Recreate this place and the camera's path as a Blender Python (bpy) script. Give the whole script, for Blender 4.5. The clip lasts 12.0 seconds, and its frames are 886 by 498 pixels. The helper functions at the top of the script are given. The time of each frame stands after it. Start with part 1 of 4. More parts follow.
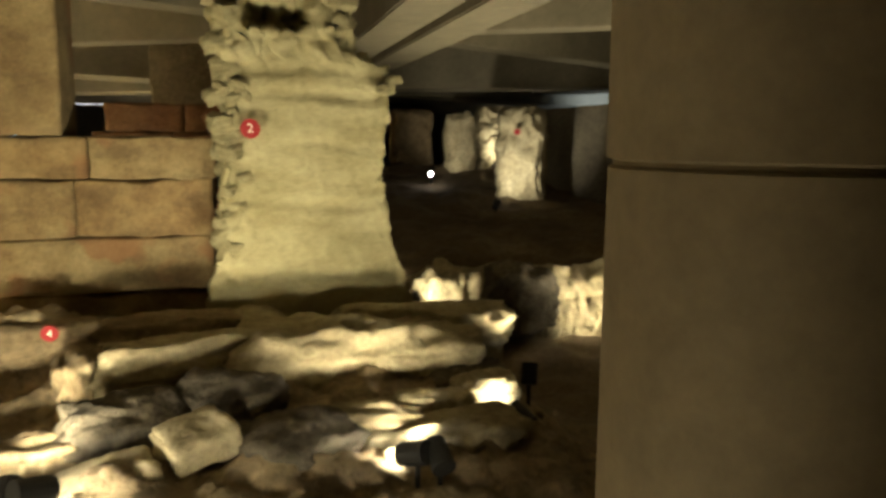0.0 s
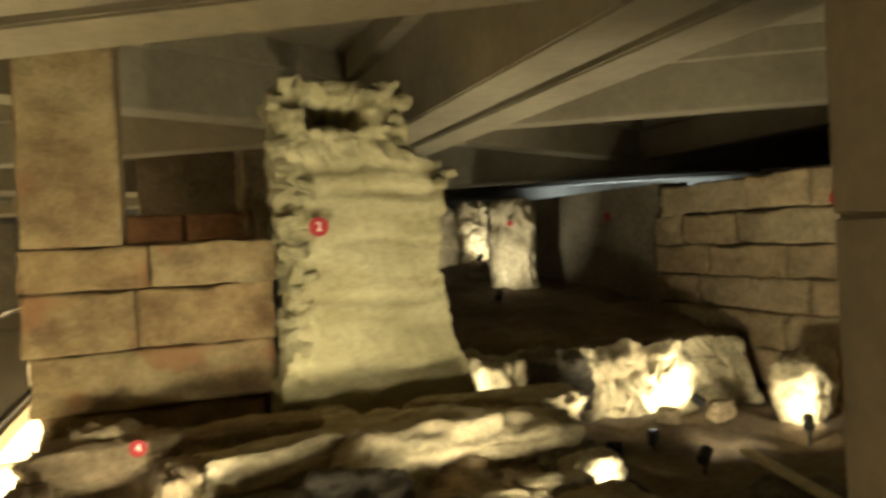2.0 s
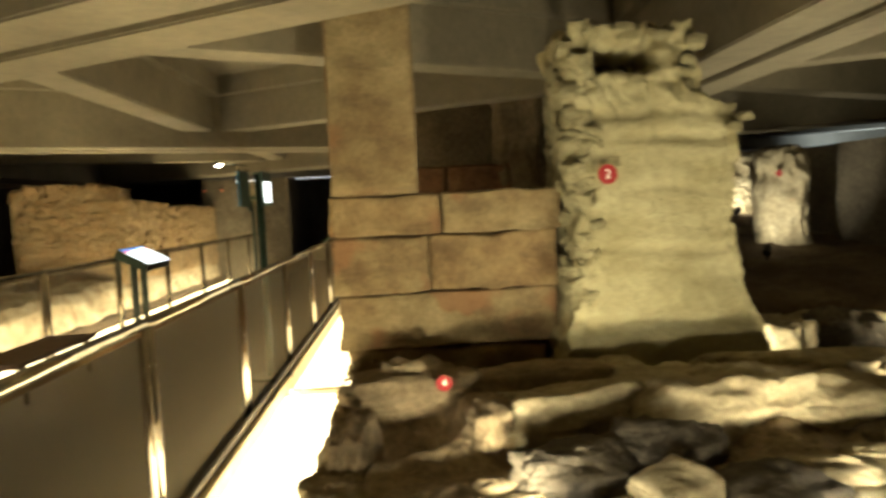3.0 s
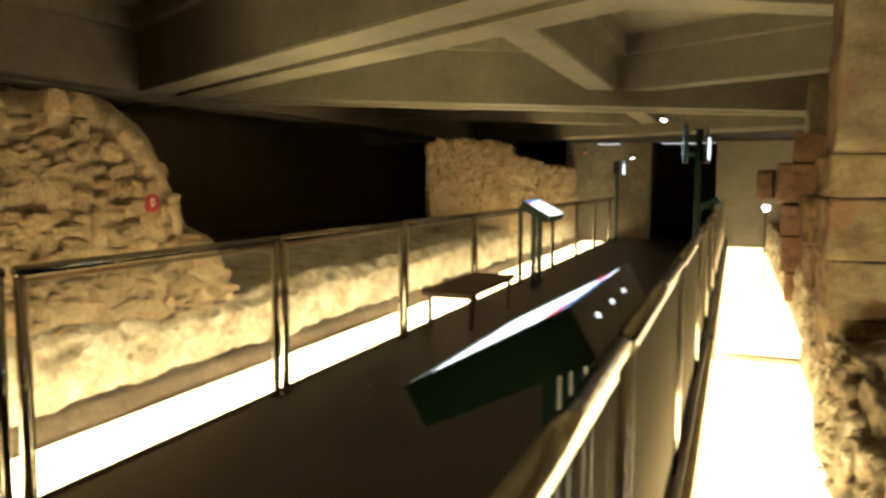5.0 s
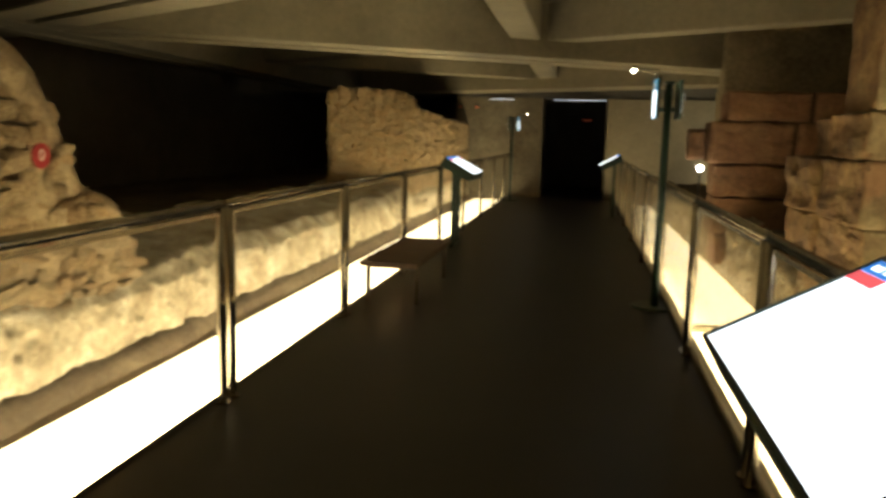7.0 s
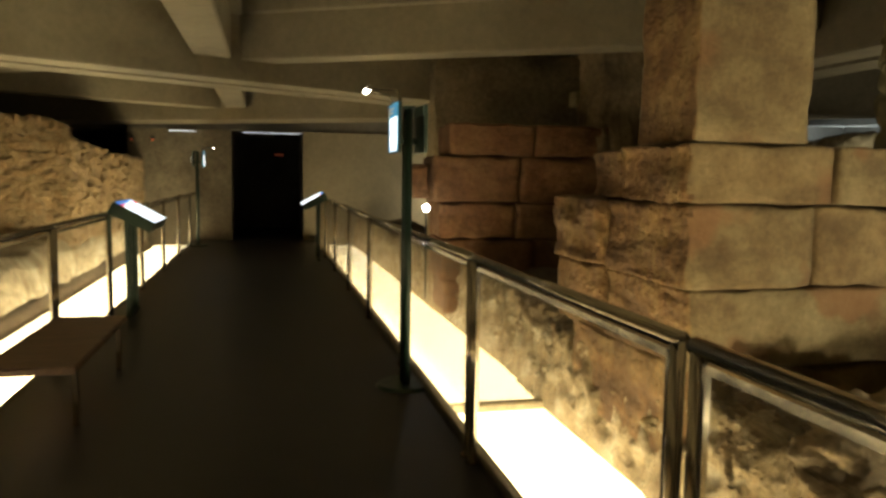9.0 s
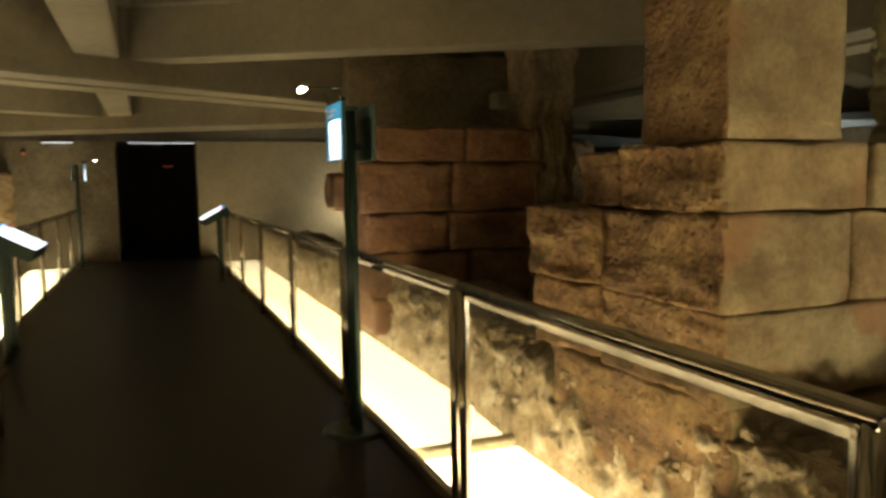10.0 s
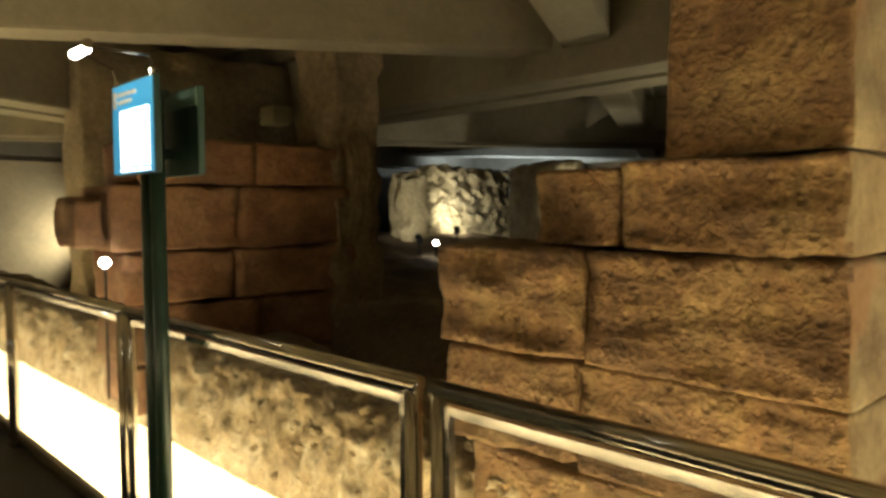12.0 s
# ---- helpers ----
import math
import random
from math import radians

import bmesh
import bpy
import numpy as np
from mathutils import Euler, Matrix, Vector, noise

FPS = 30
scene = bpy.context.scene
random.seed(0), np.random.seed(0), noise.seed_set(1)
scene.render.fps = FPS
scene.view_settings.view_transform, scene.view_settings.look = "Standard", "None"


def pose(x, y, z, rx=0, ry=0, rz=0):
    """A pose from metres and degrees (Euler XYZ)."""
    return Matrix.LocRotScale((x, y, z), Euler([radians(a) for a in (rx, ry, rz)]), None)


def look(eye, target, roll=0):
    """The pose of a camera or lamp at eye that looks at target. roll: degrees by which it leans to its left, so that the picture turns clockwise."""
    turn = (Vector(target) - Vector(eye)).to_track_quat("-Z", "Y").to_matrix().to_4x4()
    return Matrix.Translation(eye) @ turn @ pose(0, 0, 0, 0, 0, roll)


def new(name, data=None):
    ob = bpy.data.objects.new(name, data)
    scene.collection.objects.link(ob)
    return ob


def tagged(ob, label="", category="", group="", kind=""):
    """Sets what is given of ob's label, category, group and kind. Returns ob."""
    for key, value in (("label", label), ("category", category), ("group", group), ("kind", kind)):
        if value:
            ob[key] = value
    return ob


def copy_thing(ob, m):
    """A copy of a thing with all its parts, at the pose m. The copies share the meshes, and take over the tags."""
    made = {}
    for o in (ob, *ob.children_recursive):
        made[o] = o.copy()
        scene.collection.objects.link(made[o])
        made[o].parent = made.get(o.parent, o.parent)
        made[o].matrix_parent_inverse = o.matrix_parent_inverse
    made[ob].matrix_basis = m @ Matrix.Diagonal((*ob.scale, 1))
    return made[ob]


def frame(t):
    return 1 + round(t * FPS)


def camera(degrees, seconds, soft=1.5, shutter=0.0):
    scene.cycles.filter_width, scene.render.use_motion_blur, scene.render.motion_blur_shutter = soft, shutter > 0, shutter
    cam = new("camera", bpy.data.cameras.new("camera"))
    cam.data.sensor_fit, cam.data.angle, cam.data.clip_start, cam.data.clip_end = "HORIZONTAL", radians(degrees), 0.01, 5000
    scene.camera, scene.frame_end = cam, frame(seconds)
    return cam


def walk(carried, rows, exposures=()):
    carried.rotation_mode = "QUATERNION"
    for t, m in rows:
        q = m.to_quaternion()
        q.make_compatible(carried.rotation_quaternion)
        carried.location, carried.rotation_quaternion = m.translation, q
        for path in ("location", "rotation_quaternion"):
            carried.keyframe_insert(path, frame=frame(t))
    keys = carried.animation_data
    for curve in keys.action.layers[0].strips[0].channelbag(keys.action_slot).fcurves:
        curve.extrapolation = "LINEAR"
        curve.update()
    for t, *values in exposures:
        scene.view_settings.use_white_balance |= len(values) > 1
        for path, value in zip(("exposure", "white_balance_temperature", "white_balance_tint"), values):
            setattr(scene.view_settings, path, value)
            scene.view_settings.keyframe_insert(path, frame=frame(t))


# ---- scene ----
cam = camera(61.0, 12.0, soft=3.0, shutter=0.4)
PATH = [
    (0, (1.332, 1.108, 1.661), (1.85, 3.018, 1.373), 0.4),
    (0.5, (1.153, 1.149, 1.636), (1.858, 3.012, 1.457), 0.1),
    (1, (1.015, 1.281, 1.647), (1.766, 3.132, 1.555), -1.1),
    (1.5, (0.799, 1.327, 1.629), (1.635, 3.145, 1.616), -1.9),
    (2, (0.549, 1.3, 1.605), (1.218, 3.185, 1.577), -3.0),
    (2.5, (0.355, 1.336, 1.573), (0.729, 3.299, 1.483), -2.0),
    (3, (0.168, 1.41, 1.584), (0.252, 3.405, 1.466), -2.9),
    (3.5, (-0.048, 1.38, 1.567), (-0.205, 3.369, 1.421), -0.6),
    (3.7, (-0.121, 1.344, 1.557), (-0.35, 3.325, 1.399), -0.8),
    (5.3, (-1.104, 1.181, 1.472), (-1.855, 3.026, 1.289), 0.6),
    (5.5, (-1.217, 1.175, 1.469), (-1.851, 3.063, 1.289), 1.3),
    (6, (-1.459, 1.323, 1.446), (-1.925, 3.251, 1.188), 1.7),
    (6.5, (-1.692, 1.566, 1.457), (-2.15, 3.491, 1.167), 1.6),
    (7, (-1.943, 1.851, 1.458), (-2.296, 3.797, 1.164), 1.5),
    (7.5, (-2.063, 2.2, 1.46), (-2.031, 4.181, 1.182), 1.3),
    (7.7, (-2.079, 2.403, 1.486), (-1.965, 4.388, 1.27), 1.4),
    (9.5, (-2.298, 3.825, 1.487), (-1.723, 5.732, 1.302), -0.0),
    (10, (-2.384, 4.227, 1.518), (-1.662, 6.084, 1.344), -0.9),
    (10.5, (-2.315, 4.619, 1.506), (-1.441, 6.413, 1.369), -1.0),
    (11, (-2.232, 5.017, 1.501), (-1.291, 6.78, 1.415), -1.2),
    (11.5, (-2.316, 5.407, 1.529), (-1.156, 7.035, 1.471), -1.2),
    (12, (-2.388, 5.799, 1.515), (-1.035, 7.269, 1.415), -0.4),
]
walk(cam, [(t, look(eye, target, roll)) for t, eye, target, roll in PATH], [(0.0, 0.17), (3.0, 0.18), (3.7, 0.18), (5.5, -0.05), (6.5, -0.2), (7.5, -0.38), (9.5, -0.28), (11.0, -0.18), (11.5, 0.14), (12.0, 0.36)])

# ---- world and large lights ----
world = bpy.data.worlds.new("World")
scene.world = world
world.use_nodes = True
world.node_tree.nodes["Background"].inputs[0].default_value = (0.01, 0.009, 0.008, 1)
world.node_tree.nodes["Background"].inputs[1].default_value = 0.3

TROUGH_GLOW = 7.0      # emission of the troughs beside the walkway, for the lamplight on them
TROUGH_LAMP = 198.0    # lamps under the walkway edge
WARM = (1.0, 0.84, 0.49)


def spot_light(place, target, watts, size=60, colour=(1.0, 0.83, 0.5), radius=0.04):
    d = bpy.data.lights.new("uplight_beam", "SPOT")
    d.energy, d.color, d.spot_size, d.spot_blend, d.shadow_soft_size = watts, colour, radians(size), 0.8, radius
    ob = new("uplight_beam", d)
    ob.matrix_world = look(place, target)
    return ob


def strip_lamp(x, y0, y1, z, target_x, watts, width=0.05):
    d = bpy.data.lights.new("trough_lamp", "AREA")
    d.shape, d.size, d.size_y, d.energy, d.color, d.spread = "RECTANGLE", width, y1 - y0, watts, (1.0, 0.86, 0.55), radians(110)
    ob = new("trough_lamp", d)
    ob.matrix_world = pose(x, (y0 + y1) / 2, z) @ (pose(0, 0, 0, 0, 78, 0) if target_x < x else pose(0, 0, 0, 0, -78, 0))
    return ob


strip_lamp(-3.90, 1.0, 20.0, -0.055, -5.0, TROUGH_LAMP)
strip_lamp(-1.03, 2.5, 20.6, -0.055, 0.0, TROUGH_LAMP * 0.57)

# ---- materials ----
def nodes_of(name):
    m = bpy.data.materials.new(name)
    m.use_nodes = True
    nt = m.node_tree
    return m, nt, nt.nodes["Principled BSDF"]


def add(nt, kind, **values):
    n = nt.nodes.new(kind)
    for key, v in values.items():
        n.inputs[key].default_value = v
    return n


def rough_mat(name, cols, scale=1.5, fine=24.0, rough=0.9, bump=0.5, dist=0.02, metal=0.0, pits=0.0, stretch=(1, 1, 1), streak=False, grain=(0.62, 1.25), sheen=0.5, tint=0.0, stain=None):
    """Noise-coloured surface: broad patches, fine grain, and relief. cols: three colours from dark to light."""
    m, nt, p = nodes_of(name)
    co = nt.nodes.new("ShaderNodeTexCoord")
    mp = add(nt, "ShaderNodeMapping", Scale=stretch)
    info = nt.nodes.new("ShaderNodeObjectInfo")
    w = nt.nodes.new("ShaderNodeMath")
    w.operation = "MULTIPLY"
    w.inputs[1].default_value = 37.0
    nt.links.new(info.outputs["Random"], w.inputs[0])
    nt.links.new(co.outputs["Object"], mp.inputs[0])
    big = nt.nodes.new("ShaderNodeTexNoise")
    big.noise_dimensions = "4D"
    big.inputs["Scale"].default_value, big.inputs["Detail"].default_value, big.inputs["Roughness"].default_value = scale, 6, 0.62
    sm = nt.nodes.new("ShaderNodeTexNoise")
    sm.noise_dimensions = "4D"
    sm.inputs["Scale"].default_value, sm.inputs["Detail"].default_value, sm.inputs["Roughness"].default_value = fine, 5, 0.7
    for n in (big, sm):
        nt.links.new(mp.outputs[0], n.inputs["Vector"])
        nt.links.new(w.outputs[0], n.inputs["W"])
    ramp = nt.nodes.new("ShaderNodeValToRGB")
    ramp.color_ramp.elements[0].position, ramp.color_ramp.elements[1].position = 0.3, 0.72
    ramp.color_ramp.elements[0].color, ramp.color_ramp.elements[1].color = (*cols[0], 1), (*cols[2], 1)
    e = ramp.color_ramp.elements.new(0.5)
    e.color = (*cols[1], 1)
    nt.links.new(big.outputs["Fac"], ramp.inputs[0])
    grit = nt.nodes.new("ShaderNodeMapRange")
    grit.inputs["From Min"].default_value, grit.inputs["From Max"].default_value = 0.3, 0.7
    grit.inputs["To Min"].default_value, grit.inputs["To Max"].default_value = grain
    nt.links.new(sm.outputs["Fac"], grit.inputs["Value"])
    mul = nt.nodes.new("ShaderNodeMix")
    mul.data_type, mul.blend_type = "RGBA", "MULTIPLY"
    mul.inputs["Factor"].default_value = 1.0
    nt.links.new(ramp.outputs[0], mul.inputs["A"])
    nt.links.new(grit.outputs[0], mul.inputs["B"])
    col = mul.outputs["Result"]
    if tint:
        # each stone has a shade of its own
        shade = nt.nodes.new("ShaderNodeValToRGB")
        shade.color_ramp.elements[0].color, shade.color_ramp.elements[1].color = (1.0, 0.86, 0.70, 1), (0.92, 0.95, 0.92, 1)
        nt.links.new(info.outputs["Random"], shade.inputs[0])
        tm = nt.nodes.new("ShaderNodeMix")
        tm.data_type, tm.blend_type = "RGBA", "MULTIPLY"
        tm.inputs["Factor"].default_value = tint
        nt.links.new(col, tm.inputs["A"])
        nt.links.new(shade.outputs[0], tm.inputs["B"])
        col = tm.outputs["Result"]
    if stain:
        # iron-red and dark patches with edges of their own
        sn = nt.nodes.new("ShaderNodeTexNoise")
        sn.noise_dimensions = "4D"
        sn.inputs["Scale"].default_value, sn.inputs["Detail"].default_value = 2.3, 3
        nt.links.new(co.outputs["Object"], sn.inputs["Vector"])
        nt.links.new(w.outputs[0], sn.inputs["W"])
        sr = nt.nodes.new("ShaderNodeMapRange")
        sr.inputs["From Min"].default_value, sr.inputs["From Max"].default_value = 0.56, 0.63
        sr.inputs["To Max"].default_value = 0.7
        nt.links.new(sn.outputs["Fac"], sr.inputs["Value"])
        sx = nt.nodes.new("ShaderNodeMix")
        sx.data_type = "RGBA"
        sx.inputs["B"].default_value = (*stain, 1)
        nt.links.new(sr.outputs[0], sx.inputs["Factor"])
        nt.links.new(col, sx.inputs["A"])
        col = sx.outputs["Result"]
    height = nt.nodes.new("ShaderNodeMath")
    height.operation = "MULTIPLY_ADD"
    height.inputs[1].default_value = 0.5
    nt.links.new(sm.outputs["Fac"], height.inputs[0])
    nt.links.new(big.outputs["Fac"], height.inputs[2])
    hout = height.outputs[0]
    if pits:
        vor = nt.nodes.new("ShaderNodeTexVoronoi")
        vor.inputs["Scale"].default_value = pits
        nt.links.new(mp.outputs[0], vor.inputs["Vector"])
        pr = nt.nodes.new("ShaderNodeMapRange")
        pr.inputs["From Min"].default_value, pr.inputs["From Max"].default_value = 0.05, 0.3
        nt.links.new(vor.outputs["Distance"], pr.inputs["Value"])
        hm = nt.nodes.new("ShaderNodeMath")
        hm.operation = "MULTIPLY_ADD"
        hm.inputs[1].default_value = 0.22
        nt.links.new(pr.outputs[0], hm.inputs[0])
        nt.links.new(hout, hm.inputs[2])
        hout = hm.outputs[0]
    if streak:
        # bedding layers of the stone: darker, recessed bands
        wv = nt.nodes.new("ShaderNodeTexNoise")
        wv.noise_dimensions = "4D"
        mp2 = add(nt, "ShaderNodeMapping", Scale=(2.0, 2.0, 5.5))
        nt.links.new(co.outputs["Object"], mp2.inputs[0])
        nt.links.new(mp2.outputs[0], wv.inputs["Vector"])
        nt.links.new(w.outputs[0], wv.inputs["W"])
        wv.inputs["Scale"].default_value, wv.inputs["Detail"].default_value = 1.3, 6
        band = nt.nodes.new("ShaderNodeMapRange")
        band.inputs["From Min"].default_value, band.inputs["From Max"].default_value = 0.36, 0.5
        band.inputs["To Min"].default_value, band.inputs["To Max"].default_value = 0.5, 1.0
        nt.links.new(wv.outputs["Fac"], band.inputs["Value"])
        m2 = nt.nodes.new("ShaderNodeMix")
        m2.data_type, m2.blend_type = "RGBA", "MULTIPLY"
        m2.inputs["Factor"].default_value = 0.5
        nt.links.new(col, m2.inputs["A"])
        nt.links.new(band.outputs[0], m2.inputs["B"])
        col = m2.outputs["Result"]
        hb = nt.nodes.new("ShaderNodeMath")
        hb.operation = "MULTIPLY_ADD"
        hb.inputs[1].default_value = 0.35
        nt.links.new(band.outputs[0], hb.inputs[0])
        nt.links.new(hout, hb.inputs[2])
        hout = hb.outputs[0]
    b = add(nt, "ShaderNodeBump", Strength=bump, Distance=dist)
    nt.links.new(hout, b.inputs["Height"])
    nt.links.new(col, p.inputs["Base Color"])
    nt.links.new(b.outputs[0], p.inputs["Normal"])
    p.inputs["Roughness"].default_value, p.inputs["Metallic"].default_value = rough, metal
    p.inputs["Specular IOR Level"].default_value = sheen
    return m


def plain_mat(name, colour, rough=0.5, metal=0.0):
    m, nt, p = nodes_of(name)
    n = add(nt, "ShaderNodeTexNoise", Scale=18.0, Detail=4.0)
    co = nt.nodes.new("ShaderNodeTexCoord")
    nt.links.new(co.outputs["Object"], n.inputs["Vector"])
    r = nt.nodes.new("ShaderNodeMapRange")
    r.inputs["To Min"].default_value, r.inputs["To Max"].default_value = max(rough - 0.12, 0.03), rough + 0.12
    nt.links.new(n.outputs["Fac"], r.inputs["Value"])
    nt.links.new(r.outputs[0], p.inputs["Roughness"])
    p.inputs["Base Color"].default_value, p.inputs["Metallic"].default_value = (*colour, 1), metal
    return m


def glow_mat(name, colour, strength):
    m, nt, p = nodes_of(name)
    p.inputs["Base Color"].default_value = (*colour, 1)
    p.inputs["Emission Color"].default_value = (*colour, 1)
    p.inputs["Emission Strength"].default_value = strength
    return m


SANDSTONE = rough_mat("dressed_sandstone", ((0.11, 0.066, 0.028), (0.225, 0.165, 0.082), (0.32, 0.255, 0.135)), 2.6, 34, 0.95, 0.8, 0.03, streak=True, grain=(0.72, 1.16), tint=0.6, stain=(0.21, 0.105, 0.045))
RED_SANDSTONE = rough_mat("eroded_red_sandstone", ((0.075, 0.038, 0.016), (0.20, 0.112, 0.044), (0.38, 0.255, 0.105)), 3.0, 22, 0.97, 1.0, 0.08, pits=18, streak=True, grain=(0.6, 1.25))
DARK_SANDSTONE = rough_mat("red_sandstone_block", ((0.11, 0.052, 0.026), (0.20, 0.104, 0.052), (0.29, 0.175, 0.09)), 3.2, 26, 0.95, 0.8, 0.04, streak=True, grain=(0.7, 1.2), tint=0.5)
PLASTERED = rough_mat("lime_mortar_masonry", ((0.235, 0.20, 0.10), (0.35, 0.31, 0.17), (0.43, 0.39, 0.23)), 2.2, 20, 0.95, 0.8, 0.04, grain=(0.8, 1.1), stretch=(1, 1, 2.0))
RUBBLE = rough_mat("rubble_stone", ((0.22, 0.145, 0.075), (0.37, 0.265, 0.14), (0.52, 0.40, 0.235)), 5.0, 30, 0.93, 1.0, 0.03, grain=(0.55, 1.25), tint=0.7)
FOOTING = rough_mat("white_lime_footing", ((0.22, 0.165, 0.095), (0.46, 0.39, 0.255), (0.70, 0.64, 0.49)), 3.8, 22, 0.95, 1.0, 0.04, pits=14)
MORTAR = rough_mat("earth_mortar", ((0.20, 0.14, 0.075), (0.34, 0.245, 0.135), (0.47, 0.36, 0.21)), 6.0, 40, 0.97, 1.0, 0.03)
EARTH = rough_mat("bare_earth", ((0.07, 0.05, 0.028), (0.14, 0.10, 0.058), (0.24, 0.185, 0.11)), 1.2, 20, 0.98, 1.0, 0.05)
BANK = rough_mat("crumbling_bank", ((0.17, 0.115, 0.058), (0.33, 0.255, 0.14), (0.58, 0.52, 0.38)), 5.5, 30, 0.97, 1.0, 0.05, pits=16)
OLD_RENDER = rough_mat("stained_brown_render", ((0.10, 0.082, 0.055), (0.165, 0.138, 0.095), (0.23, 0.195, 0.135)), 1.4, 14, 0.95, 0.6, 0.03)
PALE_ROCK = rough_mat("pale_limestone", ((0.24, 0.19, 0.11), (0.40, 0.34, 0.21), (0.52, 0.46, 0.31)), 1.6, 18, 0.95, 1.0, 0.05, pits=8)
EARTHY_ROCK = rough_mat("earthy_rock", ((0.15, 0.11, 0.06), (0.27, 0.205, 0.12), (0.40, 0.33, 0.20)), 3.2, 20, 0.97, 1.0, 0.06, pits=10)
WEATHERED = rough_mat("dirty_brown_stone", ((0.13, 0.095, 0.052), (0.23, 0.178, 0.103), (0.34, 0.265, 0.16)), 1.3, 16, 0.95, 0.8, 0.05, tint=0.5)
DARK_ROCK = rough_mat("dark_schist", ((0.06, 0.05, 0.035), (0.12, 0.10, 0.07), (0.24, 0.20, 0.13)), 3.0, 24, 0.9, 1.0, 0.04)
CONCRETE = rough_mat("board_marked_concrete", ((0.15, 0.128, 0.084), (0.215, 0.186, 0.125), (0.26, 0.228, 0.157)), 0.9, 12, 0.85, 0.3, 0.012, grain=(0.84, 1.1))
COLUMN = rough_mat("brown_concrete", ((0.125, 0.10, 0.062), (0.165, 0.132, 0.083), (0.205, 0.17, 0.11)), 1.1, 14, 0.8, 0.25, 0.01, grain=(0.84, 1.12))
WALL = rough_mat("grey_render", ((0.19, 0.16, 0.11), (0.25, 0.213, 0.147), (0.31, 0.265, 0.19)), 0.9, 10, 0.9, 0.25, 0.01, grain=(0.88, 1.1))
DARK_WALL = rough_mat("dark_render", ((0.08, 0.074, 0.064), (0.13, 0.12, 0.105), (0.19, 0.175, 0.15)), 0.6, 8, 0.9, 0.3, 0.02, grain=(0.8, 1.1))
FLOOR = rough_mat("dark_floor_covering", ((0.0095, 0.0085, 0.0085), (0.013, 0.0118, 0.0118), (0.018, 0.0165, 0.0165)), 1.0, 60, 0.42, 0.15, 0.004, grain=(0.8, 1.15), sheen=0.3)
STEEL = plain_mat("polished_steel", (0.47, 0.43, 0.36), 0.15, 1.0)
DARK_STEEL = plain_mat("dark_steel", (0.10, 0.085, 0.065), 0.45, 0.8)
GREEN = plain_mat("dark_green_paint", (0.012, 0.035, 0.024), 0.4)
RAIL_WOOD = plain_mat("dark_handrail", (0.06, 0.045, 0.03), 0.3, 0.6)
BENCH_WOOD = rough_mat("red_brown_board", ((0.10, 0.05, 0.025), (0.15, 0.08, 0.042), (0.20, 0.11, 0.06)), 2.0, 30, 0.5, 0.2, 0.004, stretch=(1, 6, 1))
FASCIA = rough_mat("cream_painted_edge", ((0.45, 0.38, 0.24), (0.55, 0.47, 0.30), (0.62, 0.54, 0.36)), 2, 20, 0.6, 0.2, 0.005)
MESH = plain_mat("bronze_wire", (0.17, 0.145, 0.10), 0.5, 0.5)
# lamplight on the white trough faces is put in as emission
GLOW = glow_mat("trough_lamplight_glow", WARM, TROUGH_GLOW)
SOFT_GLOW = glow_mat("dim_trough_lamplight_glow", (1.0, 0.84, 0.5), 2.7)
PANEL_GLOW = glow_mat("backlit_panel", (0.86, 0.95, 1.0), 2.6)
BLUE = glow_mat("backlit_blue_band", (0.05, 0.25, 0.75), 1.2)
RED_BAND = glow_mat("backlit_red_band", (0.85, 0.12, 0.14), 1.3)
SIGN_BLUE = glow_mat("backlit_sign_blue", (0.03, 0.24, 0.42), 0.7)
LAMP = glow_mat("lit_lamp", (1.0, 0.97, 0.85), 40.0)
RED = plain_mat("red_enamel", (0.25, 0.005, 0.007), 0.7)
WHITE = plain_mat("white_lettering", (0.8, 0.75, 0.66), 0.5)
BLACK = plain_mat("black_rubber", (0.01, 0.01, 0.01), 0.6)


# ---- mesh helpers ----
def part(name, bm, material, parent=None, label="", smooth=False):
    me = bpy.data.meshes.new(name)
    bm.to_mesh(me)
    bm.free()
    me.materials.append(material)
    if smooth:
        for f in me.polygons:
            f.use_smooth = True
    ob = new(name, me)
    if parent is not None:
        ob.parent = parent
    if label:
        ob["label"] = label
    return ob


def box_bm(x0, x1, y0, y1, z0, z1, bevel=0.0, bm=None):
    bm = bm or bmesh.new()
    r = bmesh.ops.create_cube(bm, size=1.0)
    bmesh.ops.transform(bm, verts=r["verts"], matrix=Matrix.Translation(((x0 + x1) / 2, (y0 + y1) / 2, (z0 + z1) / 2)) @ Matrix.Diagonal((x1 - x0, y1 - y0, z1 - z0, 1)))
    if bevel:
        edges = list({e for v in r["verts"] for e in v.link_edges})
        bmesh.ops.bevel(bm, geom=edges, offset=bevel, segments=2, affect="EDGES")
    return bm


def tube_bm(a, b, r, sides=12, bm=None, r2=None):
    bm = bm or bmesh.new()
    a, b = Vector(a), Vector(b)
    d = b - a
    m = Matrix.Translation((a + b) / 2) @ d.to_track_quat("Z", "Y").to_matrix().to_4x4()
    bmesh.ops.create_cone(bm, cap_ends=True, segments=sides, radius1=r, radius2=r if r2 is None else r2, depth=d.length, matrix=m)
    return bm


def ease(a, b, v):
    t = max(0.0, min(1.0, (v - a) / (b - a)))
    return t * t * (3 - 2 * t)


